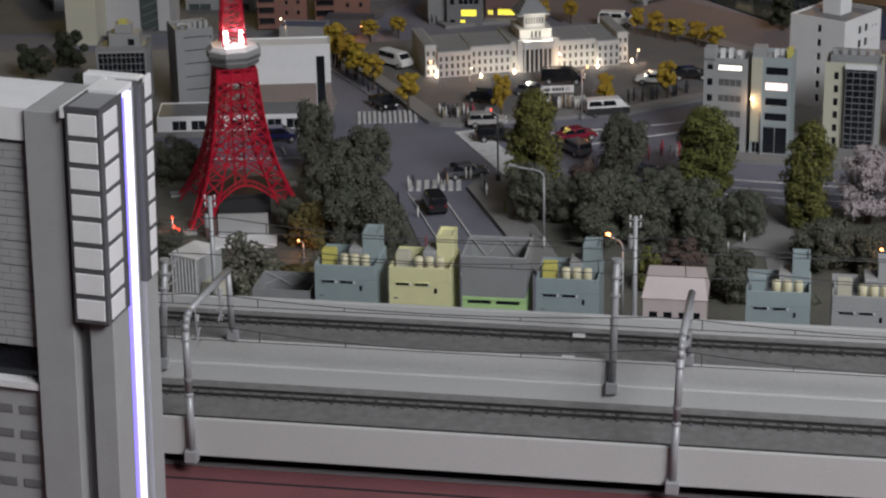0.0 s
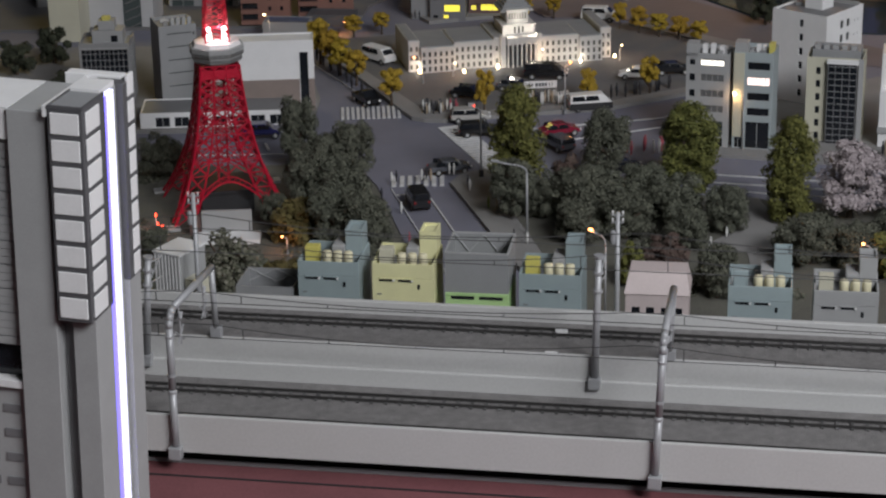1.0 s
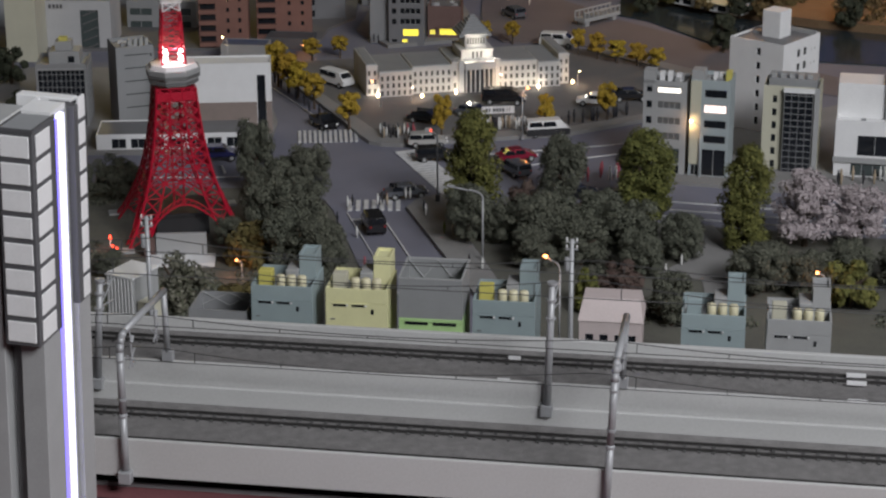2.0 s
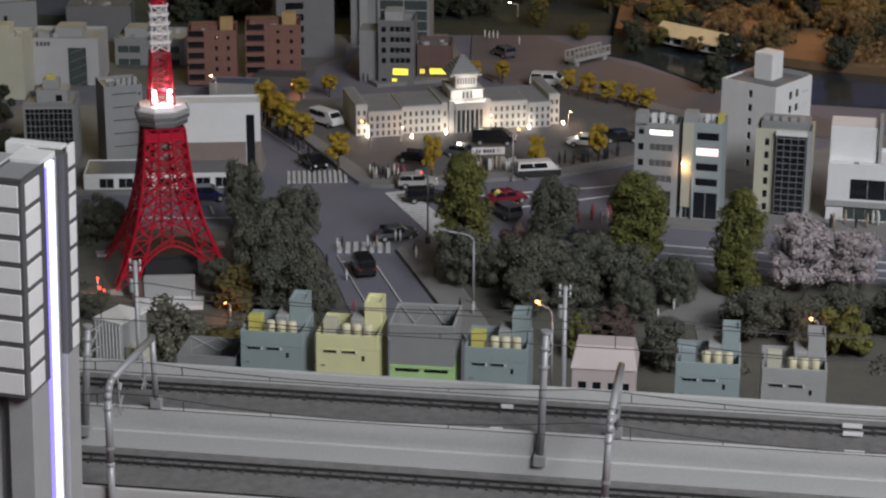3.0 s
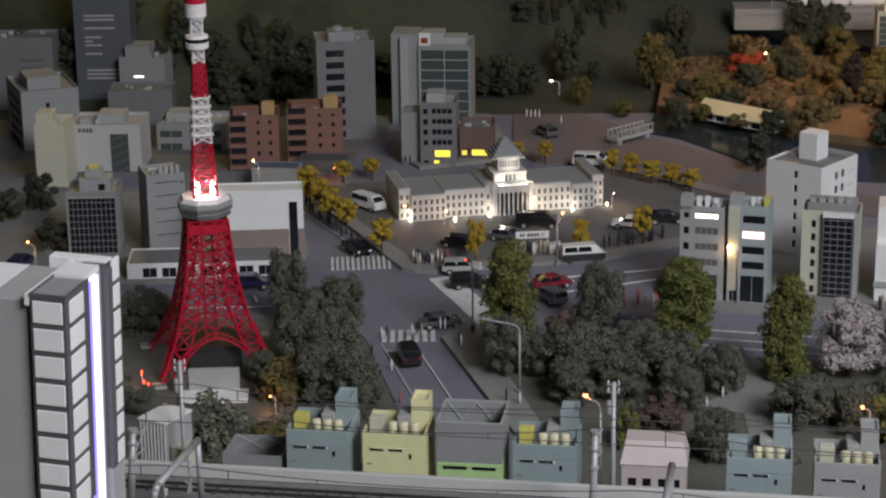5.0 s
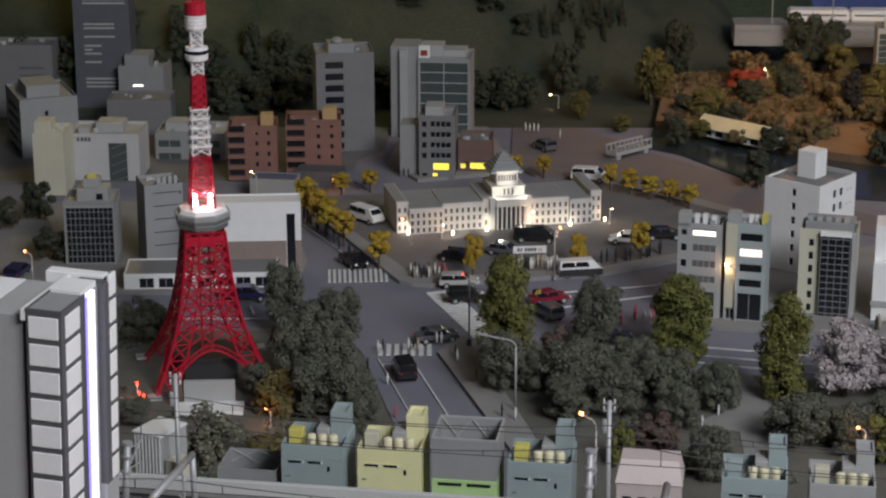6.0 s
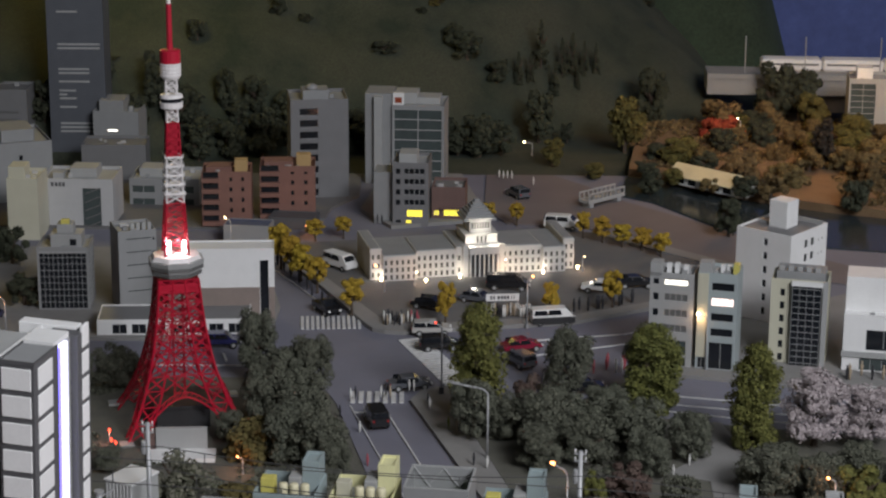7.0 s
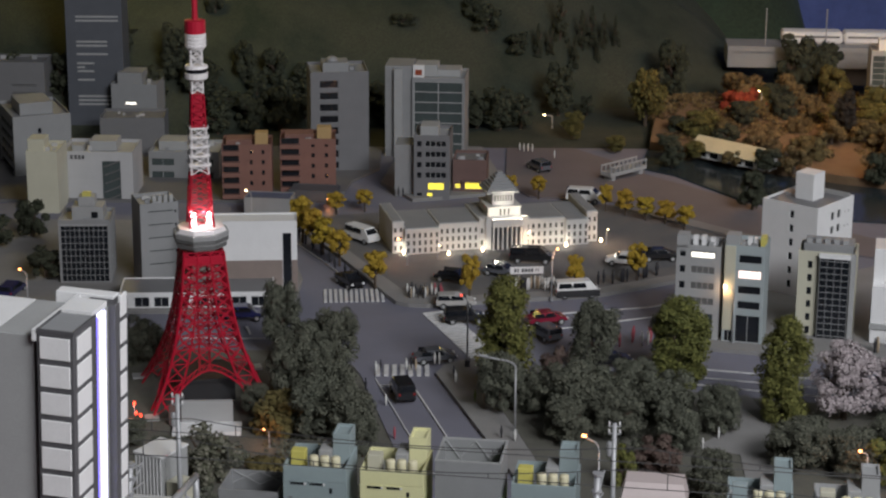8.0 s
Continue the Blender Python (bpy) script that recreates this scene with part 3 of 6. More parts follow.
def pole(u, v, z0, h, label, arm=1, lean=1.5):
    ob = thing("catenary_mast", VIA @ pose(u, v, z0, 0, lean, 0), label, "catenary mast", "single catenary masts")
    bm = bmesh.new()
    bar(bm, (0, 0, 0.003), (0, 0, h), 0.0021, 12, 0.0017)
    part("pole", bm, "mast", ob, smooth=True)
    boxes("foot", [(-0.0032, 0.0032, -0.0028, 0.0022, -0.002, 0.0042)], "mast", ob, bevel=0.0004)
    bm = bmesh.new()
    for z, l in ((h - 0.004, 0.016), (h - 0.016, 0.018)):
        bar(bm, (0, 0, z), (0.002, l * arm, z - 0.002), 0.0005, 5)
    bar(bm, (0, 0, h - 0.017), (0.002, 0.016 * arm, h - 0.005), 0.0004, 5)
    part("bracket", bm, "mast", ob)
    for z in (h * 0.72, h * 0.86, h - 0.001):
        bm = bmesh.new()
        bar(bm, (0, 0, z), (0, 0, z + 0.0012), 0.0027, 10)
        part("collar", bm, "mast", ob)
    return ob


pole(0.0774, 0.0628, 0.1505, 0.0715, "slim grey catenary mast on the dividing wall")
pole(-0.1622, 0.0628, 0.1505, 0.060, "slim grey catenary mast on the dividing wall", lean=4.5)
pole(0.300, 0.0628, 0.1505, 0.072, "slim grey catenary mast on the dividing wall")


def wires(v, zc, zm, label, phase, gap=0.0455, span=0.238, r=0.00028):
    """Contact wire, sagging messenger wire and droppers."""
    ob = thing("overhead_wire", VIA @ pose(0, v, 0), label, "overhead wire", "catenary wires")
    bm = bmesh.new()
    bar(bm, (U0, 0, zc), (U1, 0, zc), r, 5)
    part("contact_wire", bm, "wire", ob)
    bm = bmesh.new()
    sag = lambda u: zm - (zm - zc - 0.0012) * (1 - (2 * (((u - phase) / span) % 1.0) - 1) ** 2)
    n = 130
    for i in range(n):
        a, b = U0 + (U1 - U0) * i / n, U0 + (U1 - U0) * (i + 1) / n
        bar(bm, (a, 0, sag(a)), (b, 0, sag(b)), r, 4)
    part("messenger_wire", bm, "wire", ob)
    u = phase - 4 * span + gap / 2
    while u < 0.5:
        if u > -0.4:
            bm = bmesh.new()
            bar(bm, (u, 0, zc), (u, 0, sag(u)), r * 1.2, 4)
            part("dropper", bm, "wire", ob)
        u += gap


wires(0.0468, 0.1728, 0.1815, "thin dark overhead wire above the lower track", -0.130)
wires(0.0468, 0.1925, 0.1990, "thin dark feeder wire above the lower track", -0.130)
wires(0.0968, 0.2010, 0.2120, "thin dark overhead wire above the upper track", -0.142)
wires(0.1135, 0.2080, 0.2165, "thin dark feeder wire behind the upper track", -0.142)


# ---- foreground sign building ----
def sign_building():
    ob = thing("sign_building", pose(-0.1769, 0.6586, 0, 0, 1.75, -13), "tall grey building with lit sign panels and LED strip", "building")
    W, zt, zb = 0.0174, 0.328, 0.2236
    # two bays with sign panels on the corner tower
    boxes("sign_frame", [(0.0, W, 0.0, 0.0265, zb, zt)], "charcoal", ob, "dark grey sign frame", 0.0004)
    boxes("sign_frame", [(0.004, W + 0.0020, 0.0445, 0.0590, zb + 0.0055, zt + 0.0005)], "charcoal", ob, "dark grey sign frame", 0.0004)
    step = (zt - zb - 0.001) / 8
    for i in range(8):
        z = zb + 0.0008 + i * step
        boxes("sign_panel", [(0.0016, W - 0.0018, -0.0006, 0.001, z + 0.0014, z + step - 0.0014)], "panel_white", ob, "white sign panel", 0.0002)
        boxes("sign_panel", [(W - 0.001, W + 0.0005, 0.0034, 0.0190, z + 0.0012, z + step - 0.0014)], "panel_white", ob, "white sign panel", 0.0002)
        boxes("sign_panel", [(W + 0.001, W + 0.0025, 0.0490, 0.0565, z + 0.0060, z + step + 0.0036)], "panel_white", ob, "white sign panel", 0.0002)
    boxes("sign_core", [(0.002, 0.0125, 0.0267, 0.0443, 0.0, zt - 0.0006)], "grey_d", ob)
    boxes("led_strip", [(0.0126, 0.0158, 0.0326, 0.0412, 0.0, zt - 0.0015)], "led", ob, "bright white LED strip")
    boxes("led_edge", [(0.0126, 0.0160, 0.0302, 0.0324, 0.0, zt - 0.002)], "led_core", ob, "violet edge of the LED strip")
    boxes("led_fin", [(0.0126, 0.0156, 0.0414, 0.0442, 0.0, zt - 0.0005)], "grey", ob)
    boxes("roof_slab", [(0.0006, W - 0.0006, 0.001, 0.0259, zt, zt + 0.0010)], "grey_m", ob)
    boxes("roof_rim", [(0.0, W, -0.0002, 0.0008, zt, zt + 0.0018), (0.0, 0.0008, 0.0009, 0.0262, zt, zt + 0.0018), (W - 0.0008, W, 0.0009, 0.0262, zt, zt + 0.0018)], "charcoal", ob)
    boxes("parapet", [(0.0, 0.0150, 0.0267, 0.0443, zt - 0.0004, zt + 0.0022)], "white", ob)
    boxes("roof_block", [(-0.0128, 0.0155, 0.0514, 0.0586, zt - 0.012, zt + 0.0018)], "white", ob, "white rooftop block", 0.0003)
    boxes("roof_edge", [(-0.0022, -0.0003, 0.0, 0.0510, zt - 0.004, zt + 0.0012)], "white", ob)
    # body and pillars
    boxes("pillar", [(-0.0218, -0.0023, 0.0035, 0.050, 0.0, 0.3250)], "grey", ob, bevel=0.0003)
    # set-back strip between the pillars, its shade given as a darker grey
    boxes("pillar", [(-0.0022, 0.0044, 0.0120, 0.0262, 0.0, zb)], "grey_d", ob)
    boxes("pillar", [(0.0046, 0.0166, 0.0062, 0.0262, 0.0, zb)], "grey", ob, bevel=0.0003)
    boxes("pillar", [(0.006, W + 0.0012, 0.0446, 0.0586, 0.0, zb + 0.0054)], "grey", ob)
    z1 = 0.3250
    boxes("facade_top", [(-0.115, -0.0219, 0.0055, 0.050, 0.3095, z1)], "white", ob)
    boxes("facade_back", [(-0.115, -0.0219, 0.0085, 0.050, 0.2045, 0.3094)], "grey_m", ob)
    boxes("window_band", [(-0.115, -0.0219, 0.012, 0.050, 0.1868, 0.2044)], "glass", ob, "dark window band")
    boxes("ledge", [(-0.115, -0.0219, 0.005, 0.050, 0.1832, 0.1867)], "white", ob)
    boxes("facade_lower", [(-0.115, -0.0219, 0.0078, 0.050, 0.0, 0.1830)], "grey", ob)
    k, z = 0, 0.2050
    while z < 0.3060:
        for j in range(5):
            x = -0.0224 - (j + 1) * 0.0168 + (0.004 if k % 2 else 0)
            boxes("panel", [(max(x, -0.114), min(x + 0.0165, -0.0221), 0.0078, 0.0086, z, z + 0.0036)], "grey", ob)
        z += 0.0039 if k % 3 else 0.0045
        k += 1
    for i in range(9):
        for j in range(6):
            x, z = -0.0345 - j * 0.0128, 0.1688 - i * 0.0132
            boxes("slot", [(x, x + 0.0088, 0.0072, 0.0080, z, z + 0.0043)], "grey_d", ob)
    return ob


sign_building()

# ---- small houses behind the viaduct ----
def tall_house(x, y, wall, label, rot=-8, w=0.0415, h=0.097, box_col="ochre", stair="blue", tanks=True):
    ob = thing("small_house", pose(x, y, 0, 0, 0, rot), label, "house", "houses behind the viaduct")
    d = 0.040
    bm = bmesh.new()
    box(bm, 0, w, 0, d, 0, h - 0.010, 0)
    part("wall", bm, wall, ob)
    t = 0.0012
    boxes("parapet", [(0, w, 0, t, h - 0.0099, h)], wall, ob, bevel=0.0002)
    boxes("parapet", [(0, t, t, d, h - 0.0099, h)], wall, ob)
    boxes("parapet", [(w - t, w, t, d, h - 0.0099, h)], wall, ob)
    boxes("parapet", [(t, w - t, d - t, d, h - 0.0099, h)], wall, ob)
    boxes("roof", [(t, w - t, t, d - t, h - 0.0098, h - 0.0085)], "grey", ob)
    for z in (h - 0.0125, h - 0.0335, h - 0.055):
        for a, b in ((0.005, 0.0135), (0.0175, 0.026)):
            boxes("window", [(a, b, -0.0004, 0.0004, z, z + 0.0018)], "glass", ob, "narrow dark window")
            boxes("window_hood", [(a - 0.0003, b + 0.0018, -0.0009, 0.0, z + 0.0018, z + 0.0024)], wall, ob)
            boxes("vent", [(b + 0.0004, b + 0.0016, -0.0011, 0.0, z + 0.0003, z + 0.0016)], "white", ob)
        boxes("door", [(0.0305, 0.0323, -0.0003, 0.0004, z - 0.005, z - 0.0015)], "glass", ob)
        boxes("sill", [(0.003, 0.006, -0.0006, 0.0, z - 0.0095, z - 0.0089)], "grey_d", ob)
    if tanks:
        boxes("stair_house", [(w - 0.0125, w - 0.001, 0.020, d - 0.001, h - 0.0085, h + 0.0145)], stair, ob, bevel=0.0003)
        boxes("stair_rim", [(w - 0.0125, w - 0.0113, 0.020, d - 0.001, h + 0.0145, h + 0.016), (w - 0.0022, w - 0.001, 0.020, d - 0.001, h + 0.0145, h + 0.016), (w - 0.0113, w - 0.0022, 0.020, 0.0212, h + 0.0145, h + 0.016), (w - 0.0113, w - 0.0022, d - 0.0022, d - 0.001, h + 0.0145, h + 0.016)], stair, ob)
        boxes("lift_box", [(w - 0.021, w - 0.0127, 0.016, d - 0.004, h - 0.0085, h + 0.0055)], "grey", ob, bevel=0.0003)
        boxes("roof_box", [(0.003, 0.0125, 0.010, 0.018, h - 0.0085, h + 0.0065)], box_col, ob, bevel=0.0004)
        for i in range(3):
            bm = bmesh.new()
            xx = w * 0.46 + i * 0.0072
            lathe(bm, xx, 0.0065, [(0.0031, h - 0.0085), (0.0031, h + 0.0045), (0.0028, h + 0.0053), (0.0012, h + 0.0057)], 12)
            part("water_tank", bm, "tank", ob, "cream roof tank", True)
    return ob


# their front left corners follow the viaduct
tall_house(-0.0945, 1.064, "blue", "tall teal house with roof tanks")
tall_house(-0.0445, 1.058, "yellow", "tall pale yellow house with roof tanks", box_col="cream", stair="yellow")
tall_house(0.0530, 1.052, "blue", "tall teal house with ochre roof box", h=0.0905)
tall_house(0.1890, 1.030, "blue", "tall teal house with cream tanks", h=0.0890, box_col="blue")
tall_house(0.2440, 1.024, "grey", "tall grey house with cream tanks", h=0.0875, box_col="cream", stair="grey")


def crate_house(x, y, rot=-8):
    ob = thing("small_house", pose(x, y, 0, 0, 0, rot), "grey roof frame house over a pale green storey", "house", "houses behind the viaduct")
    w, d, h = 0.0425, 0.040, 0.0765
    boxes("wall", [(0, w, 0, d, 0, h)], "green", ob)
    boxes("window", [(0.004, 0.0195, -0.0004, 0.0003, h - 0.004, h - 0.0018), (0.023, 0.0385, -0.0004, 0.0003, h - 0.004, h - 0.0018)], "glass", ob)
    boxes("lintel", [(0.0, w, -0.0008, 0.001, h - 0.0016, h + 0.0004)], "green", ob)
    t, z0, z1 = 0.0011, h + 0.0005, 0.1045
    for q in ((0, w, 0, t), (0, w, d - t, d), (0, t, t, d - t), (w - t, w, t, d - t)):
        boxes("roof_panel", [(*q, z0, z1)], "grey_m", ob)
    bm = bmesh.new()
    for a, b in (((t, d - t), (w / 2, d - t)), ((w / 2, d - t), (w - t, d - t))):
        bar(bm, (a[0], a[1] - 0.0006, z0 + 0.002), (b[0], b[1] - 0.0006, z1), 0.0005)
        bar(bm, (a[0], a[1] - 0.0006, z1), (b[0], b[1] - 0.0006, z0 + 0.002), 0.0005)
    part("bracing", bm, "grey", ob)
    boxes("rim", [(-0.0004, w + 0.0004, -0.0004, t, z1, z1 + 0.001), (-0.0004, w + 0.0004, d - t, d + 0.0004, z1, z1 + 0.001), (-0.0004, t, t, d - t, z1, z1 + 0.001), (w - t, w + 0.0004, t, d - t, z1, z1 + 0.001)], "grey", ob)
    return ob


crate_house(0.0040, 1.055)


def pink_house(x, y, rot=-8):
    w, h = 0.0415, 0.0905
    holes = [("f", a, a + 0.0055, h - 0.0285, h - 0.0225, "glass") for a in (0.004, 0.0135, 0.0235, 0.032)]
    ob = building("small_house", "pale pink house with small square windows", x, y, rot, w, 0.03, h - 0.013, "pink", holes, roof="pink", rim=0.0005, group="houses behind the viaduct", category="house")
    bm = bmesh.new()
    a = [bm.verts.new(p) for p in ((-0.001, -0.001, h - 0.0131), (w + 0.001, -0.001, h - 0.0131), (w + 0.001, 0.031, h - 0.0131), (-0.001, 0.031, h - 0.0131))]
    b = [bm.verts.new(p) for p in ((0.002, 0.009, h), (w - 0.002, 0.009, h), (w - 0.002, 0.027, h), (0.002, 0.027, h))]
    for i in range(4):
        bm.faces.new((a[i], a[(i + 1) % 4], b[(i + 1) % 4], b[i]))
    bm.faces.new(a[::-1])
    bm.faces.new(b)
    part("mansard_roof", bm, "pink", ob)
    return ob


pink_house(0.1235, 1.048)
o = thing("shed", pose(-0.193, 1.08, 0, 0, 0, -30), "small white ribbed shed", "shed")
boxes("wall", [(0, 0.022, 0, 0.028, 0, 0.0985)], "grey", o)
boxes("roof", [(-0.0006, 0.0226, -0.0006, 0.0286, 0.0986, 0.0998)], "white", o)
for i in range(8):
    boxes("rib", [(0.001 + i * 0.0028, 0.002 + i * 0.0028, -0.0005, 0, 0.02, 0.098)], "white", o)
boxes("annex", [(0.024, 0.036, 0.002, 0.016, 0, 0.083)], "cream", o)
o = thing("roof_frame", pose(-0.138, 1.075, 0, 0, 0, -8), "grey open roof frame with crossed braces", "house", "houses behind the viaduct")
boxes("wall", [(0, 0.04, 0, 0.001, 0, 0.0755), (0, 0.001, 0.001, 0.035, 0, 0.0755), (0.039, 0.04, 0.001, 0.035, 0, 0.0755), (0.001, 0.039, 0.034, 0.035, 0, 0.0755)], "grey_m", o)
bm = bmesh.new()
for a, b in ((0.001, 0.02), (0.02, 0.039)):
    bar(bm, (a, 0.0336, 0.0755), (b, 0.0336, 0.066), 0.0005)
    bar(bm, (a, 0.0336, 0.066), (b, 0.0336, 0.0755), 0.0005)
part("bracing", bm, "grey", o)


# ---- lattice tower ----
def lattice_tower(x, y):
    ob = thing("lattice_tower", pose(x, y, 0, 0, 0, 14), "red and white lattice broadcasting tower model, lit", "tower")
    half = lambda z: 0.0118 + 0.0380 * math.exp(-z / 0.058)
    levels = [0.002, 0.014, 0.027, 0.039, 0.050, 0.061, 0.071, 0.081, 0.091, 0.100, 0.109, 0.118, 0.128]
    R = 0.00082
    corner = [(1, 1), (-1, 1), (-1, -1), (1, -1)]
    inset = lambda z: min(half(z) * 0.9, 0.011 + 0.004 * (1 - z / 0.13))
    for cx, cy in corner:
        bm = bmesh.new()
        for za, zb in zip(levels, levels[1:]):
            a, b, ia, ib = half(za), half(zb), inset(za), inset(zb)
            quad = lambda h, i, z: [(cx * h, cy * h, z), (cx * (h - i), cy * h, z), (cx * h, cy * (h - i), z)]
            qa, qb = quad(a, ia, za), quad(b, ib, zb)
            for i, (p, q) in enumerate(zip(qa, qb)):
                bar(bm, p, q, R * (1.35 if i == 0 else 1.0))
            for i in (1, 2):
                bar(bm, qa[0], qb[i], R * 0.6)
                bar(bm, qa[i], qb[0], R * 0.6)
                bar(bm, qb[0], qb[i], R * 0.7)
            bar(bm, qa[1], qb[2], R * 0.5)
        part("leg", bm, "tower_red", ob)
        boxes("footing", [(cx * half(0) - 0.0055, cx * half(0) + 0.0055, cy * half(0) - 0.0055, cy * half(0) + 0.0055, -0.002, 0.0035)], "grey", ob)
    for k in range(4):
        (ax, ay), (bx, by) = corner[k], corner[(k + 1) % 4]
        bm = bmesh.new()
        P = lambda s, z: Vector(((ax * (1 - s) + bx * s) * half(z), (ay * (1 - s) + by * s) * half(z), z))
        for i, (za, zb) in enumerate(zip(levels[3:], levels[4:])):
            bar(bm, P(0, zb), P(1, zb), R * 0.8)
            n = 4 if i < 3 else 3 if i < 6 else 2
            for j in range(n):
                bar(bm, P(j / n, za), P((j + 1) / n, zb), R * 0.72)
                bar(bm, P((j + 1) / n, za), P(j / n, zb), R * 0.72)
        # arch between the feet
        last = None
        for j in range(15):
            s = j / 14
            z = 0.012 + 0.021 * math.sin(math.pi * s) ** 0.7
            p = Vector(((ax * (1 - s) + bx * s), (ay * (1 - s) + by * s), 0)) * half(z) * (0.97 if 0 < j < 14 else 1)
            lim = 0.12
            ss = lim + (1 - 2 * lim) * s
            p = Vector(((ax * (1 - ss) + bx * ss) * half(z), (ay * (1 - ss) + by * ss) * half(z), z))
            if last is not None:
                bar(bm, last, p, R * 1.1)
                bar(bm, last + Vector((0, 0, 0.0045)), p + Vector((0, 0, 0.0045)), R * 0.7)
                bar(bm, last, p + Vector((0, 0, 0.0045)), R * 0.5)
            last = p
        tagged(part("bracing", bm, "tower_red", ob), kind="stuff")
    # lift shaft
    bm = bmesh.new()
    for cx, cy in corner:
        bar(bm, (cx * 0.0042, cy * 0.0042, 0.0), (cx * 0.0042, cy * 0.0042, 0.128), R * 0.7)
    for i in range(20):
        z = i * 0.0064
        for k in range(4):
            (ax, ay), (bx, by) = corner[k], corner[(k + 1) % 4]
            bar(bm, (ax * 0.0042, ay * 0.0042, z), (bx * 0.0042, by * 0.0042, z + 0.0064), R * 0.5)
    part("lift_shaft", bm, "tower_red", ob)
    boxes("collar_frame", [(-0.0165, 0.0165, -0.0165, 0.0165, 0.1165, 0.1245)], "tower_red", ob, bevel=0.0006)
    # main deck
    bm = bmesh.new()
    lathe(bm, 0, 0, [(0.0160, 0.1275), (0.0205, 0.1300), (0.0215, 0.1345), (0.0222, 0.1350), (0.0232, 0.1400), (0.0236, 0.1425), (0.0225, 0.1430)], 8, math.pi / 8)
    part("deck", bm, "grey", ob, "grey main deck with window bands")
    for z in (0.1315, 0.1365):
        for k in range(8):
            for j in range(9):
                a0, a1 = math.pi / 8 + k * math.pi / 4, math.pi / 8 + (k + 1) * math.pi / 4
                r = 0.0213 if z < 0.134 else 0.0229
                p = Vector((math.cos(a0), math.sin(a0), 0)) * r * (1 - (j + .5) / 9) + Vector((math.cos(a1), math.sin(a1), 0)) * r * ((j + .5) / 9)
                if k in (3, 4, 5, 6, 7):
                    bm = bmesh.new()
                    box(bm, -0.0007, 0.0007, -0.0003, 0.0003, -0.0014, 0.0014)
                    w = part("deck_window", bm, "pane_grey", ob)
                    w.location, w.rotation_euler = p + Vector((0, 0, z + 0.0008)), (0, 0, (a0 + a1) / 2 + math.pi / 2)
    bm = bmesh.new()
    lathe(bm, 0, 0, [(0.0215, 0.1431), (0.0195, 0.1462), (0.0140, 0.1465)], 8, math.pi / 8)
    part("deck_roof", bm, "tower_white", ob, "white deck roof")

    def mast_stage(z0, z1, r0, r1, material, n, name="mast_stage", fringe=False, rr=0.00055):
        bm = bmesh.new()
        rad = lambda z: r0 + (r1 - r0) * (z - z0) / (z1 - z0)
        for cx, cy in corner:
            bar(bm, (cx * r0, cy * r0, z0), (cx * r1, cy * r1, z1), rr * 1.4)
        for i in range(n):
            za, zb = z0 + (z1 - z0) * i / n, z0 + (z1 - z0) * (i + 1) / n
            for k in range(4):
                (ax, ay), (bx, by) = corner[k], corner[(k + 1) % 4]
                bar(bm, (ax * rad(za), ay * rad(za), za), (bx * rad(zb), by * rad(zb), zb), rr)
                bar(bm, (bx * rad(za), by * rad(za), za), (ax * rad(zb), ay * rad(zb), zb), rr)
                bar(bm, (ax * rad(zb), ay * rad(zb), zb), (bx * rad(zb), by * rad(zb), zb), rr)
            if fringe:
                q = rad(zb) * 1.25
                box(bm, -q, q, -q, q, zb - 0.0008, zb)
                for cx, cy in corner:
                    bar(bm, (cx * q, cy * q, zb), (cx * q, cy * q, zb + 0.0025), rr * 0.8)
        return tagged(part(name, bm, material, ob), kind="stuff")

    mast_stage(0.1465, 0.190, 0.0098, 0.0072, "tower_red", 5)
    mast_stage(0.1905, 0.2285, 0.0070, 0.0058, "tower_white", 5, fringe=True)
    mast_stage(0.229, 0.256, 0.0056, 0.0046, "tower_red", 4)
    bm = bmesh.new()
    box(bm, -0.0036, 0.0036, -0.0036, 0.0036, 0.2285, 0.2562)
    part("mast_core", bm, "tower_red", ob)
    mast_stage(0.2565, 0.268, 0.0044, 0.0042, "tower_white", 2)
    bm = bmesh.new()
    lathe(bm, 0, 0, [(0.006, 0.2665), (0.0092, 0.2685), (0.0094, 0.2728), (0.0082, 0.2732)], 16)
    part("top_deck", bm, "tower_white", ob)
    bm = bmesh.new()
    lathe(bm, 0, 0, [(0.0086, 0.2733), (0.0086, 0.2765)], 16)
    part("top_deck_window", bm, "glass", ob)
    bm = bmesh.new()
    lathe(bm, 0, 0, [(0.0095, 0.2766), (0.0090, 0.2788), (0.0060, 0.2792)], 16)
    part("top_deck_roof", bm, "tower_white", ob)
    mast_stage(0.2795, 0.292, 0.0044, 0.0044, "tower_white", 2)
    bm = bmesh.new()
    prof = [(0.0066, 0.2915), (0.0076, 0.2935)]
    for i in range(4):
        prof += [(0.0086, 0.2940 + i * 0.0029), (0.0086, 0.2958 + i * 0.0029), (0.0079, 0.2960 + i * 0.0029)]
    lathe(bm, 0, 0, prof, 18)
    part("antenna_drum", bm, "tower_white", ob, "white ribbed antenna drum")
    bm = bmesh.new()
    lathe(bm, 0, 0, [(0.0084, 0.3049), (0.0084, 0.3148), (0.0060, 0.3155)], 16)
    part("antenna_base", bm, "tower_red", ob)
    bm = bmesh.new()
    bar(bm, (0, 0, 0.3155), (0, 0, 0.352), 0.0024, 8, 0.0021)
    part("antenna", bm, "tower_red", ob)
    bm = bmesh.new()
    bar(bm, (0, 0, 0.3521), (0, 0, 0.375), 0.0018, 8, 0.0012)
    part("antenna_tip", bm, "tower_white", ob)
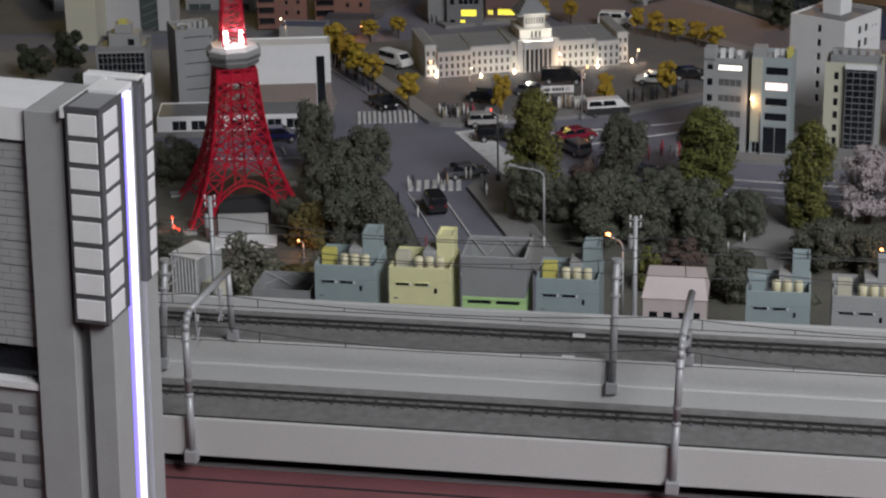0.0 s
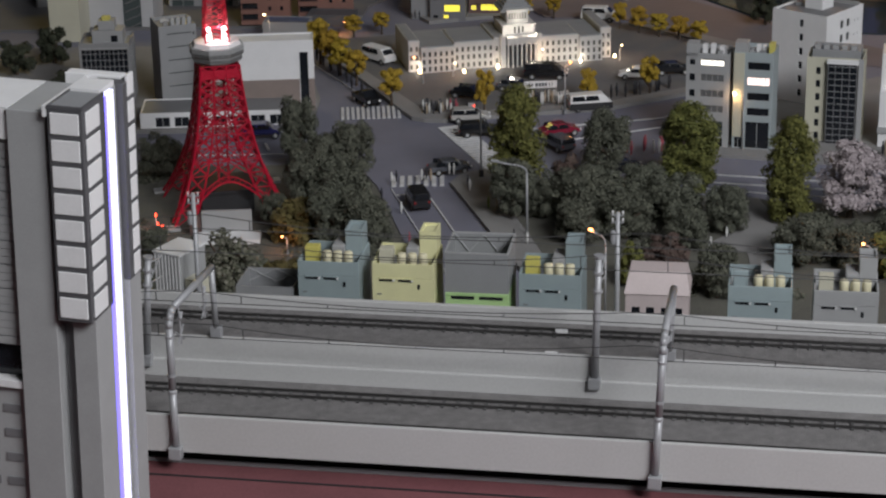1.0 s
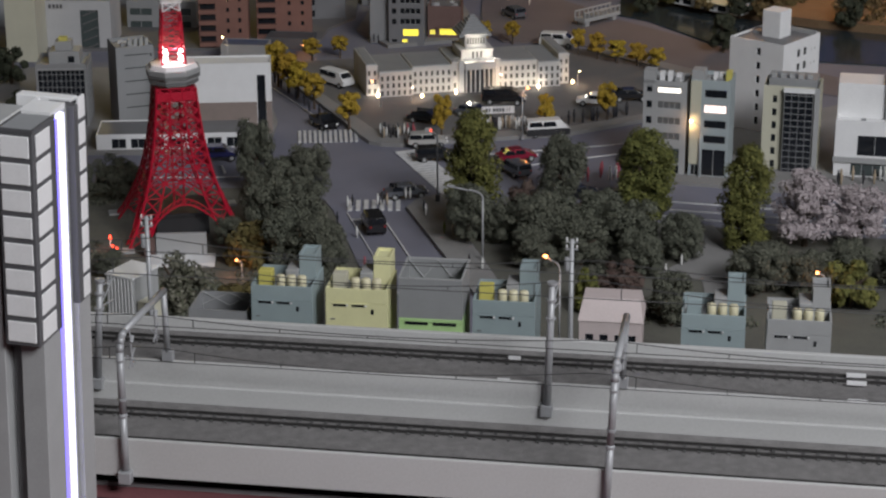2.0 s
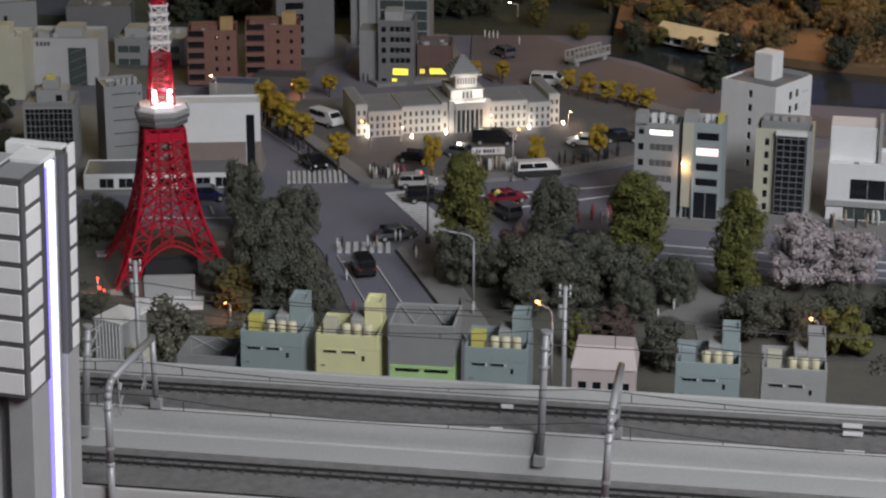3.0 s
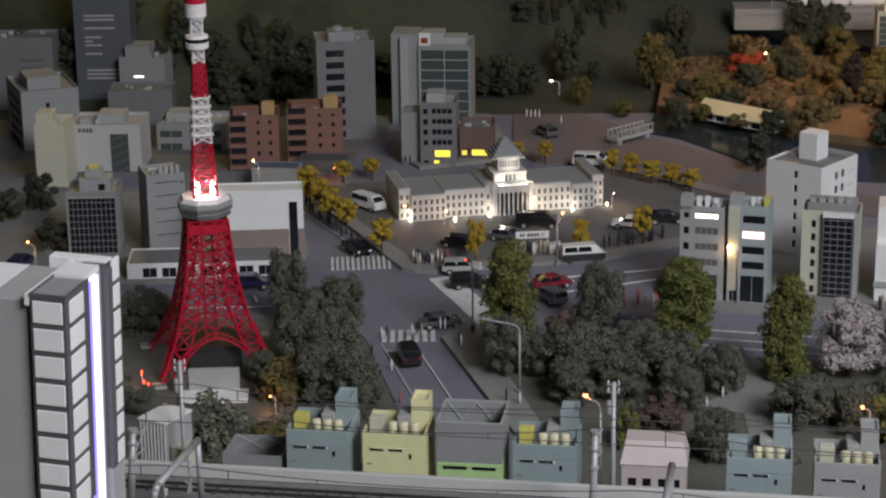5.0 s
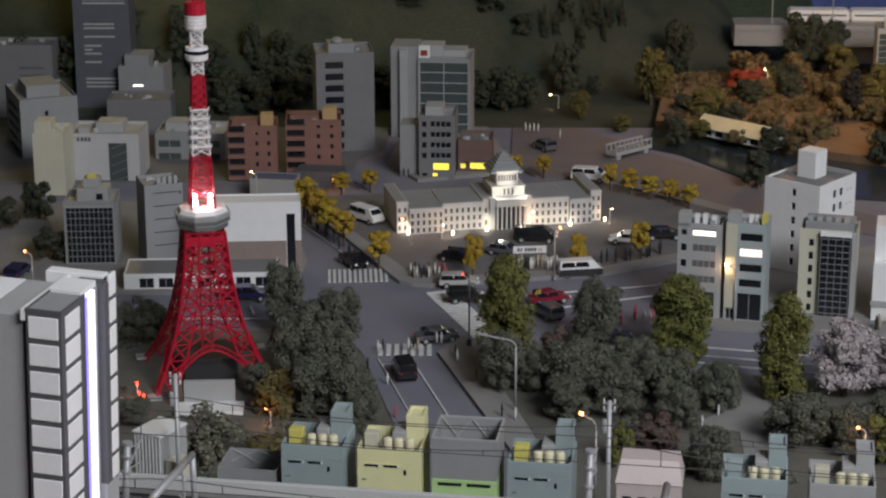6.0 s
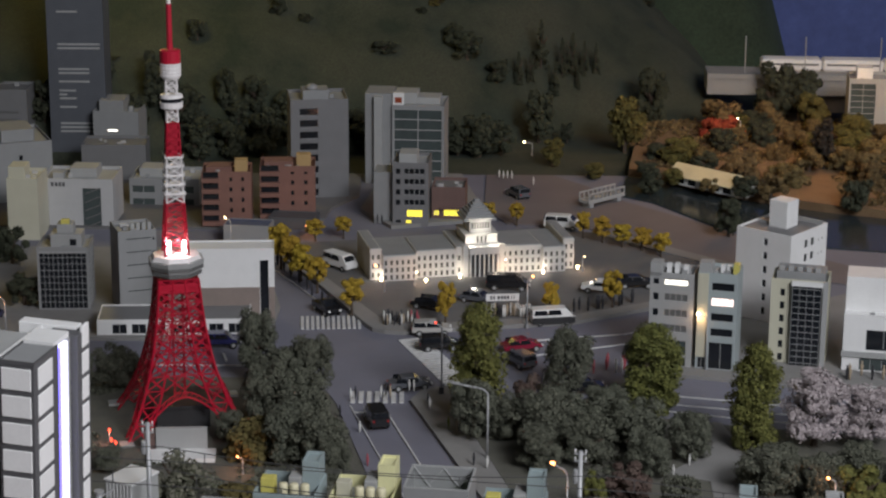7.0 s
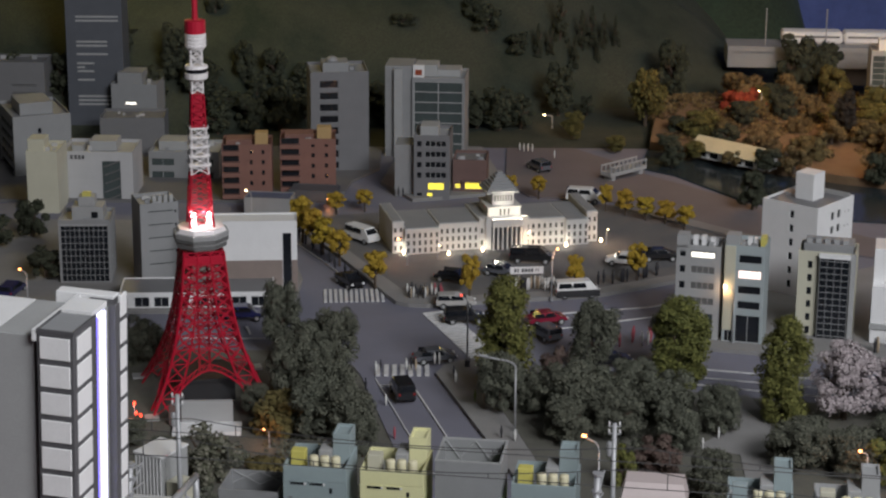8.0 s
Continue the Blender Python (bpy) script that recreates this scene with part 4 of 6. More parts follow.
    for s in (-1, 1):
        bm = bmesh.new()
        lathe(bm, s * 0.0062, -0.0062, [(0.0006, 0.1475), (0.0017, 0.1485), (0.0019, 0.157), (0.0010, 0.1585)], 8)
        part("floodlight", bm, "bulb", ob, "glowing white floodlight")
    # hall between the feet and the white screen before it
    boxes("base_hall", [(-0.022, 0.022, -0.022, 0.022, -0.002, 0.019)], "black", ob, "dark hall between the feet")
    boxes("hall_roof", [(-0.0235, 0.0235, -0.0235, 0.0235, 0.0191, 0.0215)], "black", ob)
    return ob


lattice_tower(-0.190, 1.450)
for s in (-1, 1):
    lamp("tower_lamp", "POINT", Matrix.Translation((-0.190 + s * 0.004, 1.440, 0.160)), 0.008, (1.0, 0.85, 0.82), 0.002)
lamp("tower_base_lamp", "POINT", Matrix.Translation((-0.241, 1.388, 0.012)), 0.006, (1.0, 0.4, 0.3), 0.003)
for x, y, z in ((-0.2405, 1.392, 0.012), (-0.2385, 1.388, 0.005), (-0.2345, 1.385, 0.004)):
    bm = bmesh.new()
    lathe(bm, 0, 0, [(0.0003, 0), (0.0009, 0.0007), (0.001, 0.0026), (0.0004, 0.0036)], 8)
    o = thing("beacon", pose(x, y, z), "small glowing red beacon at the tower foot", "lamp", "red beacons")
    part("bulb", bm, "lit_red", o)
    boxes("stem", [(-0.0003, 0.0003, -0.0003, 0.0003, -z, 0.0)], "mast", o)
o = thing("base_sign", pose(-0.2005, 1.3735, 0, 0, 0, 3), "blank white screen wall before the tower feet", "wall")
boxes("panel", [(0, 0.041, 0, 0.004, 0.0015, 0.0225)], "grey", o, bevel=0.0003)
boxes("platform", [(-0.006, 0.048, -0.022, 0.0, -0.001, 0.005)], "white", o)
boxes("door", [(-0.010, -0.0005, 0.002, 0.006, 0, 0.018)], "brown", o)

# ---- parliament ----
def parliament():
    ob = thing("parliament_building", pose(-0.0455, 1.850, 0.002, 0, 0, 12.7) @ Matrix.Diagonal((0.982, 1, 1, 1)), "pale stone parliament model with stepped roof, floodlit", "building")
    Wd = 0.218
    def wing(x0, x1, y0, y1, h, rowsn, nm="wing"):
        sub = part(nm, bmesh.new(), "stone", ob)
        bm = bmesh.new()
        box(bm, x0, x1, y0, y1, -0.001, h, 0.0003)
        sub.data = finish(bm, nm, "stone")
        boxes("roof", [(x0 + 0.0015, x1 - 0.0015, y0 + 0.0015, y1 - 0.0015, h, h + 0.0006)], "grey_m", sub)
        boxes("cornice", [(x0 - 0.0006, x1 + 0.0006, y0 - 0.0008, y0 - 0.0001, h - 0.0022, h - 0.0008)], "stone", sub)
        n = max(2, int((x1 - x0) / 0.0055))
        for r in range(rowsn):
            z = h * (r + 0.55) / (rowsn + 0.45)
            for i in range(n):
                u = x0 + (x1 - x0) * (i + .5) / n
                boxes("window", [(u - 0.0012, u + 0.0012, y0 - 0.0003, y0 + 0.0002, z - 0.0026, z + 0.0022)], "pane_stone", sub)
        return sub
    wing(0.0, 0.0118, 0.0, 0.072, 0.0325, 3, "end_wing")
    wing(0.0120, 0.0478, -0.008, 0.062, 0.0265, 3)
    wing(0.0480, 0.0900, -0.003, 0.055, 0.0285, 3)
    wing(0.1390, 0.1820, -0.003, 0.055, 0.0285, 3)
    wing(0.1822, 0.2065, -0.008, 0.062, 0.0265, 3)
    wing(0.2067, Wd, 0.0, 0.072, 0.0325, 3, "end_wing")
    wing(0.0902, 0.1388, -0.004, 0.060, 0.031, 2, "centre_block")
    # portico
    boxes("portico", [(0.1025, 0.1345, -0.012, -0.0042, 0.0238, 0.0315)], "stone", ob, bevel=0.0003)
    boxes("portico_wall", [(0.1030, 0.1340, -0.0062, -0.0041, 0.0, 0.0237)], "charcoal", ob)
    for i in range(7):
        bm = bmesh.new()
        bar(bm, (0.1040 + i * 0.00483, -0.0105, 0.0), (0.1040 + i * 0.00483, -0.0105, 0.0238), 0.0011, 8)
        part("column", bm, "stone", ob)
    for x in (0.0965, 0.1352):
        boxes("pier", [(x, x + 0.0055, -0.0095, -0.0041, 0.0, 0.0335)], "stone", ob)
    boxes("tower_base", [(0.1015, 0.1360, 0.004, 0.044, 0.0312, 0.0405)], "stone", ob, bevel=0.0004)
    boxes("tier_roof", [(0.1005, 0.1370, 0.003, 0.045, 0.0402, 0.0413)], "stone", ob)
    boxes("tower_tier", [(0.1075, 0.1305, 0.010, 0.040, 0.0414, 0.0555)], "stone", ob, bevel=0.0004)
    boxes("tier_cornice", [(0.1068, 0.1312, 0.0093, 0.0407, 0.0545, 0.0560)], "stone", ob)
    for z, n, x0, x1, y in ((0.0345, 3, 0.1125, 0.1255, 0.0038), (0.0475, 7, 0.1090, 0.1290, 0.0098)):
        for i in range(n):
            u = x0 + (x1 - x0) * (i + .5) / n
            boxes("window", [(u - 0.0008, u + 0.0008, y - 0.0003, y + 0.0002, z - 0.002, z + 0.0045)], "pane_stone", ob)
    bm = bmesh.new()
    for i in range(7):
        r, z = 0.0172 - i * 0.0024, 0.0528 + i * 0.0028
        box(bm, 0.1190 - r, 0.1190 + r, 0.028 - r, 0.028 + r, z, z + 0.0028)
    part("pyramid_roof", bm, "grey_m", ob)
    for x, y, z in ((0.0105, -0.006, 0.0), (0.0925, -0.012, 0.0), (0.1815, -0.012, 0.0), (0.055, -0.018, 0.0), (0.1420, -0.016, 0.0), (0.2195, -0.010, 0.002)):
        bm = bmesh.new()
        lathe(bm, x, y, [(0.0005, z), (0.0013, z + 0.0012), (0.0013, z + 0.003), (0.0005, z + 0.004)], 8)
        part("floodlight", bm, "lit_lamp", ob)
        lamp("flood_lamp", "POINT", ob.matrix_world @ Matrix.Translation((x, y - 0.001, z + 0.007)), 0.0028 if x in (0.055, 0.2195) else 0.005, (1.0, 0.92, 0.78), 0.002)
    for x in (0.107, 0.131):
        lamp("flood_lamp", "POINT", ob.matrix_world @ Matrix.Translation((x, -0.006, 0.036)), 0.007, (1.0, 0.92, 0.76), 0.002)
    lamp("flood_lamp", "POINT", ob.matrix_world @ Matrix.Translation((0.1190, 0.004, 0.0475)), 0.004, (1.0, 0.93, 0.80), 0.002)
    for x in (0.070, 0.150, 0.168):
        lamp("flood_lamp", "POINT", ob.matrix_world @ Matrix.Translation((x, -0.012, 0.006)), 0.0022, (1.0, 0.90, 0.70), 0.002)
    return ob


parliament()

# ---- office buildings on the far side of the street ----
b = building("office_building", "grey four-storey office with one lit window", 0.2134, 1.598, -15, 0.0392, 0.032, 0.0886, "grey",
             rows("f", [(0.0030, 0.0080)], [0.0341, 0.0484, 0.0631, 0.0778], 0.0066, "glass") + rows("f", [(0.0130, 0.0340)], [0.0341, 0.0484, 0.0631], 0.0067, "pane_grey", 4, 1)
             + [("f", 0.0130, 0.0340, 0.0778, 0.0843, "lit_white", 4, 1), ("f", 0.0115, 0.0340, 0.0125, 0.0262, "glass_g", 3, 1), ("f", 0.004, 0.034, 0.0025, 0.0105, "glass")])
boxes("roof_unit", [(0.013, 0.017, 0.010, 0.016, 0.0856, 0.0945)], "white", b)
boxes("roof_unit", [(0.020, 0.024, 0.012, 0.018, 0.0856, 0.0945)], "white", b)
boxes("roof_unit", [(0.028, 0.032, 0.012, 0.018, 0.0856, 0.0930)], "white", b)
boxes("stair_tower", [(0.0, 0.010, 0.0, 0.014, 0.0857, 0.0975)], "grey", b)
b = building("office_building", "pale teal and cream office with one lit window", 0.2548, 1.5875, -15, 0.0355, 0.034, 0.0915, "teal_grey",
             [("f", 0.0125, 0.0325, z, z + 0.0074, "glass", 1, 1) for z in (0.0333, 0.0474, 0.0758)] + [("f", 0.0125, 0.0325, 0.0616, 0.0690, "lit_pink", 5, 1), ("f", 0.0115, 0.033, 0.0025, 0.0275, "glass", 2, 1), ("f", 0.002, 0.009, 0.0025, 0.0125, "glass", 2, 1)], roof="grey")
boxes("stair_panel", [(0.0003, 0.0098, -0.0012, 0.0, 0.0135, 0.0912)], "cream", b)
boxes("roof_unit", [(0.018, 0.022, 0.014, 0.019, 0.0885, 0.0955)], "white", b)
boxes("roof_unit", [(0.0235, 0.0275, 0.014, 0.019, 0.0885, 0.0955)], "white", b)
boxes("roof_unit", [(0.0300, 0.0350, 0.008, 0.018, 0.0885, 0.0985)], "ochre", b)
boxes("stair_tower", [(0.0005, 0.012, 0.002, 0.016, 0.0886, 0.1000)], "grey", b)

Lf, Rf = 0.060, 0.066
b = building("apartment_tower", "plain white tower block with small square windows", 0.3094, 1.7445, -40, Lf, Rf, 0.091, "white",
             rows("f", [(0.030, 0.0345)], steps(6, 0.009, 0.0137), 0.0072, "glass") + rows("r", [(0.025, 0.031), (0.0365, 0.0425)], steps(6, 0.006, 0.0137), 0.0078, "glass")
             + rows("r", [(0.0495, 0.0515), (0.056, 0.058)], steps(6, 0.008, 0.0137), 0.0028, "glass"), roof="grey_d", rim=0.0015)
boxes("stair_tower", [(0.019, 0.039, 0.026, 0.046, 0.0888, 0.1155)], "white", b, bevel=0.0004)
boxes("roof_rail", [(0.002, Lf - 0.002, 0.061, 0.0625, 0.0895, 0.0935)], "grey", b)
boxes("roof_hatch", [(0.006, 0.016, 0.030, 0.042, 0.0888, 0.0925)], "grey_m", b, bevel=0.0004)

b = building("office_building", "cream and glass corner office block", 0.3230, 1.607, -14, 0.0505, 0.036, 0.0805, "cream",
             rows("f", [(0.0085, 0.0125)], steps(6, 0.004, 0.0122), 0.0068, "glass"), roof="grey")
boxes("curtain_wall", [(0.0195, 0.0455, -0.0050, -0.0002, 0.0, 0.0765)], "glass", b, "dark glazed bay")
for i in range(5):
    boxes("mullion", [(0.0192 + i * 0.0064, 0.0198 + i * 0.0064, -0.0056, -0.0050, 0.0, 0.0765)], "grey_d", b)
for i in range(13):
    boxes("transom", [(0.0192, 0.0458, -0.0055, -0.0050, 0.0045 + i * 0.0058, 0.0050 + i * 0.0058)], "grey_m", b)
boxes("bay_head", [(0.0185, 0.0462, -0.0058, -0.0001, 0.0767, 0.080)], "white", b)
boxes("side_wall", [(0.0462, 0.0507, -0.0022, -0.0001, 0.0, 0.081)], "grey", b)
boxes("roof_rim", [(0.004, 0.047, 0.006, 0.032, 0.0776, 0.0865)], "grey_m", b)
for i in range(5):
    boxes("roof_unit", [(0.006 + i * 0.008, 0.0105 + i * 0.008, 0.008, 0.014, 0.0866, 0.0905)], "grey", b)

b = building("showroom", "white low building with a dark window band", 0.386, 1.585, -12, 0.10, 0.06, 0.054, "white",
             [("f", 0.020, 0.098, 0.022, 0.041, "glass", 5, 1), ("f", 0.015, 0.055, 0.003, 0.0145, "glass_g", 4, 1)], roof="white")
boxes("ledge", [(-0.001, 0.101, -0.002, 0.0, 0.0155, 0.0205)], "grey", b)
boxes("upper_block", [(0.0, 0.042, 0.022, 0.058, 0.051, 0.083)], "white", b, bevel=0.0004)
boxes("fin", [(0.043, 0.046, 0.018, 0.058, 0.051, 0.088)], "grey", b)

# ---- hall behind the tower and offices on the left ----
b = building("exhibition_hall", "white windowless hall with brown lower band", -0.232, 1.716, 4, 0.100, 0.030, 0.0715, "white",
             [("f", 0.0865, 0.0945, 0.003, 0.060, "glass")], roof="white", rim=0.0008)
boxes("brown_band", [(-0.0004, 0.0860, -0.0010, -0.0001, 0.0, 0.0335)], "tan", b)
boxes("brown_band", [(0.0950, 0.1004, -0.0010, -0.0001, 0.0, 0.0335)], "tan", b)
b = building("low_annex", "white low annex with dark shop windows", -0.294, 1.668, 3, 0.142, 0.048, 0.0165, "white",
             rows("f", even(7, 0.012, 0.138, 0.0135), [0.003], 0.0095, "glass", 2, 1), roof="grey_d", rim=0.0006)

b = building("glass_office", "dark glazed office block with white grid", -0.3620, 1.745, 2, 0.049, 0.045, 0.0645, "grey_m",
             [("f", 0.002, 0.047, 0.003, 0.0605, "glass", 10, 9, 0.0004, "grey_m"), ("r", 0.003, 0.042, 0.003, 0.0605, "glass", 9, 9, 0.0004, "grey_m")], roof="grey")
boxes("roof_house", [(0.012, 0.042, 0.010, 0.035, 0.0615, 0.0745)], "grey", b, bevel=0.0004)
boxes("roof_house", [(0.018, 0.034, 0.014, 0.030, 0.0746, 0.0835)], "grey", b, bevel=0.0004)
boxes("roof_unit", [(0.022, 0.030, 0.016, 0.022, 0.0836, 0.0875)], "ochre", b)
boxes("roof_vent", [(0.031, 0.037, 0.0092, 0.0101, 0.064, 0.070)], "glass", b)
b = building("office_building", "plain grey office block with thin ledges", -0.2819, 1.737, 20, 0.0370, 0.040, 0.0825, "grey_m",
             [("f", 0.008, 0.0320, z, z + 0.0012, "glass_g") for z in (0.074, 0.061, 0.048, 0.035, 0.022)] + [("f", 0.0335, 0.035, z, z + 0.003, "glass") for z in (0.072, 0.059, 0.046, 0.033)], roof="grey_m")
for i in range(4):
    boxes("roof_unit", [(0.014 + i * 0.0055, 0.0175 + i * 0.0055, 0.008, 0.012, 0.0795, 0.0880)], "grey", b)
b = building("department_store", "white store with tall dark stairway glazing", -0.4135, 2.05, -2, 0.079, 0.06, 0.0545, "white_dim",
             [("f", 0.045, 0.0655, -0.003, 0.0445, "glass_g", 1, 1)], roof="grey")
for i in range(5):
    bm = bmesh.new()
    z = i * 0.0095
    bar(bm, (0.048, -0.0004, z), (0.065, -0.0004, z + 0.007), 0.0009)
    part("stair_flight", bm, "pane_grey", b)
for x in (0.011, 0.0155, 0.0195, 0.0235):
    boxes("sign_bar", [(x, x + 0.0026, -0.0006, 0.0, 0.0465, 0.0510)], "charcoal", b)
boxes("roof_house", [(0.028, 0.058, 0.02, 0.05, 0.0515, 0.062)], "grey", b, bevel=0.0004)
boxes("roof_unit", [(0.010, 0.022, 0.015, 0.03, 0.0515, 0.058)], "grey", b)
b = building("office_building", "pale yellow slab block without windows", -0.4412, 2.0, -2, 0.0335, 0.05, 0.067, "cream", [], roof="cream")
boxes("roof_house", [(0.0, 0.018, 0.01, 0.035, 0.0645, 0.078)], "cream", b, bevel=0.0004)
b = building("office_building", "grey office with balcony strips", -0.4824, 2.14, 22, 0.066, 0.09, 0.0705, "grey_m",
             [("l", 0.012, 0.080, z, z + 0.007, "glass", 4, 1) for z in steps(5, 0.002, 0.0125)] + [("f", 0.028, 0.032, 0.050, 0.056, "glass")], roof="grey_m")
boxes("roof_house", [(0.012, 0.050, 0.02, 0.07, 0.0675, 0.0815)], "grey_m", b, bevel=0.0004)
b = building("office_building", "grey office with wide dark window bands", -0.3302, 2.14, -3, 0.080, 0.06, 0.0325, "grey_m",
             [("f", 0.003, 0.029, z, z + 0.0085, "glass_g", 2, 1) for z in (0.0010, 0.0160)] + [("f", 0.050, 0.074, z, z + 0.0085, "glass_g", 2, 1) for z in (0.0010, 0.0160)], roof="grey")
boxes("roof_house", [(0.008, 0.05, 0.02, 0.05, 0.0295, 0.040)], "grey", b, bevel=0.0004)


def brick_house(x, y, rot, w, h, label):
    ob = building("brick_apartment_house", label, x, y, rot, w, 0.045, h, "brick",
                  rows("f", [(w * 0.56, w * 0.62), (w * 0.80, w * 0.86)], steps(5, 0.006, 0.0118), 0.005, "glass"), roof="brick", group="brick apartment houses")
    for i in range(5):
        z = 0.004 + i * 0.0122
        boxes("balcony", [(0.0, w * 0.36, -0.0055, -0.0001, z, z + 0.0045)], "brick", ob)
        boxes("balcony_recess", [(0.0015, w * 0.34, -0.0006, 0.0003, z + 0.0046, z + 0.0108)], "glass", ob)
    boxes("stair_tower", [(w * 0.66, w * 0.92, 0.012, 0.026, h - 0.003, h + 0.0105)], "tank_roof", ob, bevel=0.0005)
    boxes("roof_house", [(w * 0.08, w * 0.6, 0.012, 0.035, h - 0.003, h + 0.003)], "brick", ob)
    return ob


brick_house(-0.237, 2.048, 3, 0.054, 0.0635, "red-brown brick apartment house with balconies")
brick_house(-0.176, 2.080, 3, 0.0615, 0.0622, "red-brown brick apartment house with balconies")
b = building("office_tower", "dark grey office tower with a blue window strip", -0.1475, 2.172, 8, 0.0665, 0.06, 0.1175, "grey_md",
             rows("f", [(0.010, 0.0315)], steps(8, 0.004, 0.0136), 0.0085, "glass", 1, 1) + rows("l", [(0.01, 0.02), (0.03, 0.04)], steps(9, 0.004, 0.0125), 0.007, "glass"), roof="grey_m")
boxes("roof_house", [(0.015, 0.045, 0.012, 0.04, 0.1145, 0.126)], "grey_m", b, bevel=0.0004)
bm = bmesh.new()
lathe(bm, 0.026, 0.02, [(0.007, 0.126), (0.007, 0.129), (0.004, 0.132)], 12)
part("roof_dome", bm, "grey_m", b, smooth=True)
b = building("office_tower", "pale grey office tower with dark glass front", -0.0335, 2.250, -5, 0.0620, 0.06, 0.0955, "grey_m",
             [("f", 0.002, 0.060, 0.004, 0.0915, "glass_g", 2, 7, 0.0011, "grey")], roof="grey", rim=0.002)
boxes("stair_slab", [(-0.0325, -0.0002, 0.004, 0.05, -0.003, 0.1085)], "grey_m", b, bevel=0.0004)
boxes("stair_slab", [(-0.021, -0.0112, -0.003, 0.0038, -0.003, 0.1060)], "grey", b)
boxes("sign_board", [(0.001, 0.014, 0.002, 0.008, 0.0957, 0.1100)], "white", b)
boxes("sign_bar", [(0.0035, 0.0115, 0.0014, 0.0019, 0.0985, 0.1050)], "redt", b)
boxes("roof_house", [(0.001, 0.028, 0.02, 0.05, 0.0936, 0.107), (0.0281, 0.055, 0.02, 0.05, 0.0936, 0.1015)], "grey", b, bevel=0.0004)
b = building("office_building", "grey office block with a lit yellow shop", -0.0280, 2.065, -4, 0.0395, 0.05, 0.0715, "grey_md",
             rows("f", [(0.0035, 0.0085)], steps(4, 0.0235, 0.0118), 0.0062, "glass") + rows("f", [(0.0125, 0.0355)], steps(4, 0.0235, 0.0118), 0.0066, "glass", 4, 1)
             + [("f", 0.0160, 0.0330, 0.0105, 0.0180, "lit_yellow"), ("f", 0.015, 0.0205, -0.003, 0.0065, "lit_yellow"), ("f", 0.0035, 0.009, -0.003, 0.0065, "glass")], roof="grey")
boxes("stair_slab", [(-0.022, -0.0002, 0.010, 0.045, -0.003, 0.058)], "grey_m", b)
boxes("roof_house", [(0.006, 0.026, 0.012, 0.04, 0.0685, 0.079)], "grey", b, bevel=0.0004)
b = building("shop_house", "dark red-brown shop with lit yellow windows", 0.0150, 2.085, -4, 0.0375, 0.045, 0.0390, "brown",
             [("f", 0.0135, 0.033, 0.0060, 0.0135, "lit_yellow", 3, 1), ("f", 0.0025, 0.0085, 0.0065, 0.012, "lit_yellow", 2, 2), ("f", 0.0075, 0.018, -0.003, 0.0030, "lit_yellow", 2, 1), ("f", 0.022, 0.034, -0.003, 0.003, "glass")], roof="grey_d")
boxes("awning", [(0.010, 0.0375, -0.004, -0.0001, 0.0142, 0.0165)], "brown", b)
b = building("low_house", "dark carport roof beside the road", -0.165, 2.052, -8, 0.052, 0.03, 0.012, "charcoal", [], roof="charcoal", rim=0.0005)
b = building("low_house", "grey low house with blue roof", -0.208, 1.99, -6, 0.05, 0.028, 0.020, "grey_m", [], roof="bluetile", rim=0.0003)
b = building("skyscraper", "dark blue-grey skyscraper with pale window stripes", -0.4578, 2.36, 0, 0.0690, 0.05, 0.33, "slate",
             [], roof="grey_d", category="building")
for z, x1 in ((0.1853, 0.038), (0.1450, 0.064), (0.1401, 0.064), (0.1141, 0.050), (0.1092, 0.050), (0.0986, 0.050), (0.0873, 0.033), (0.0823, 0.022), (0.0774, 0.033), (0.0667, 0.033), (0.0461, 0.052), (0.0411, 0.052), (0.0361, 0.052)):
    boxes("window_stripe", [(0.0125, x1, -0.0007, -0.0001, z - 0.0010, z + 0.0013)], "grey", b)
b = building("office_building", "grey office block with a few lit windows", -0.4020, 2.34, -4, 0.0560, 0.05, 0.0660, "grey_m", [], roof="grey_m")
boxes("roof_house", [(0.006, 0.036, 0.01, 0.045, 0.0635, 0.078)], "grey_m", b)
boxes("lit_window", [(0.018, 0.030, -0.0006, -0.0001, 0.0415, 0.0435)], "lit_white", b)
b = building("office_building", "dim grey office block below the hill", -0.4024, 2.25, 2, 0.076, 0.05, 0.0445, "grey_d", [], roof="grey_d")
b = building("office_building", "dim grey office block below the hill", -0.585, 2.35, -1, 0.101, 0.05, 0.090, "grey_d", rows("f", [(0.06, 0.09)], [0.05, 0.06], 0.003, "pane_grey"), roof="grey_d")


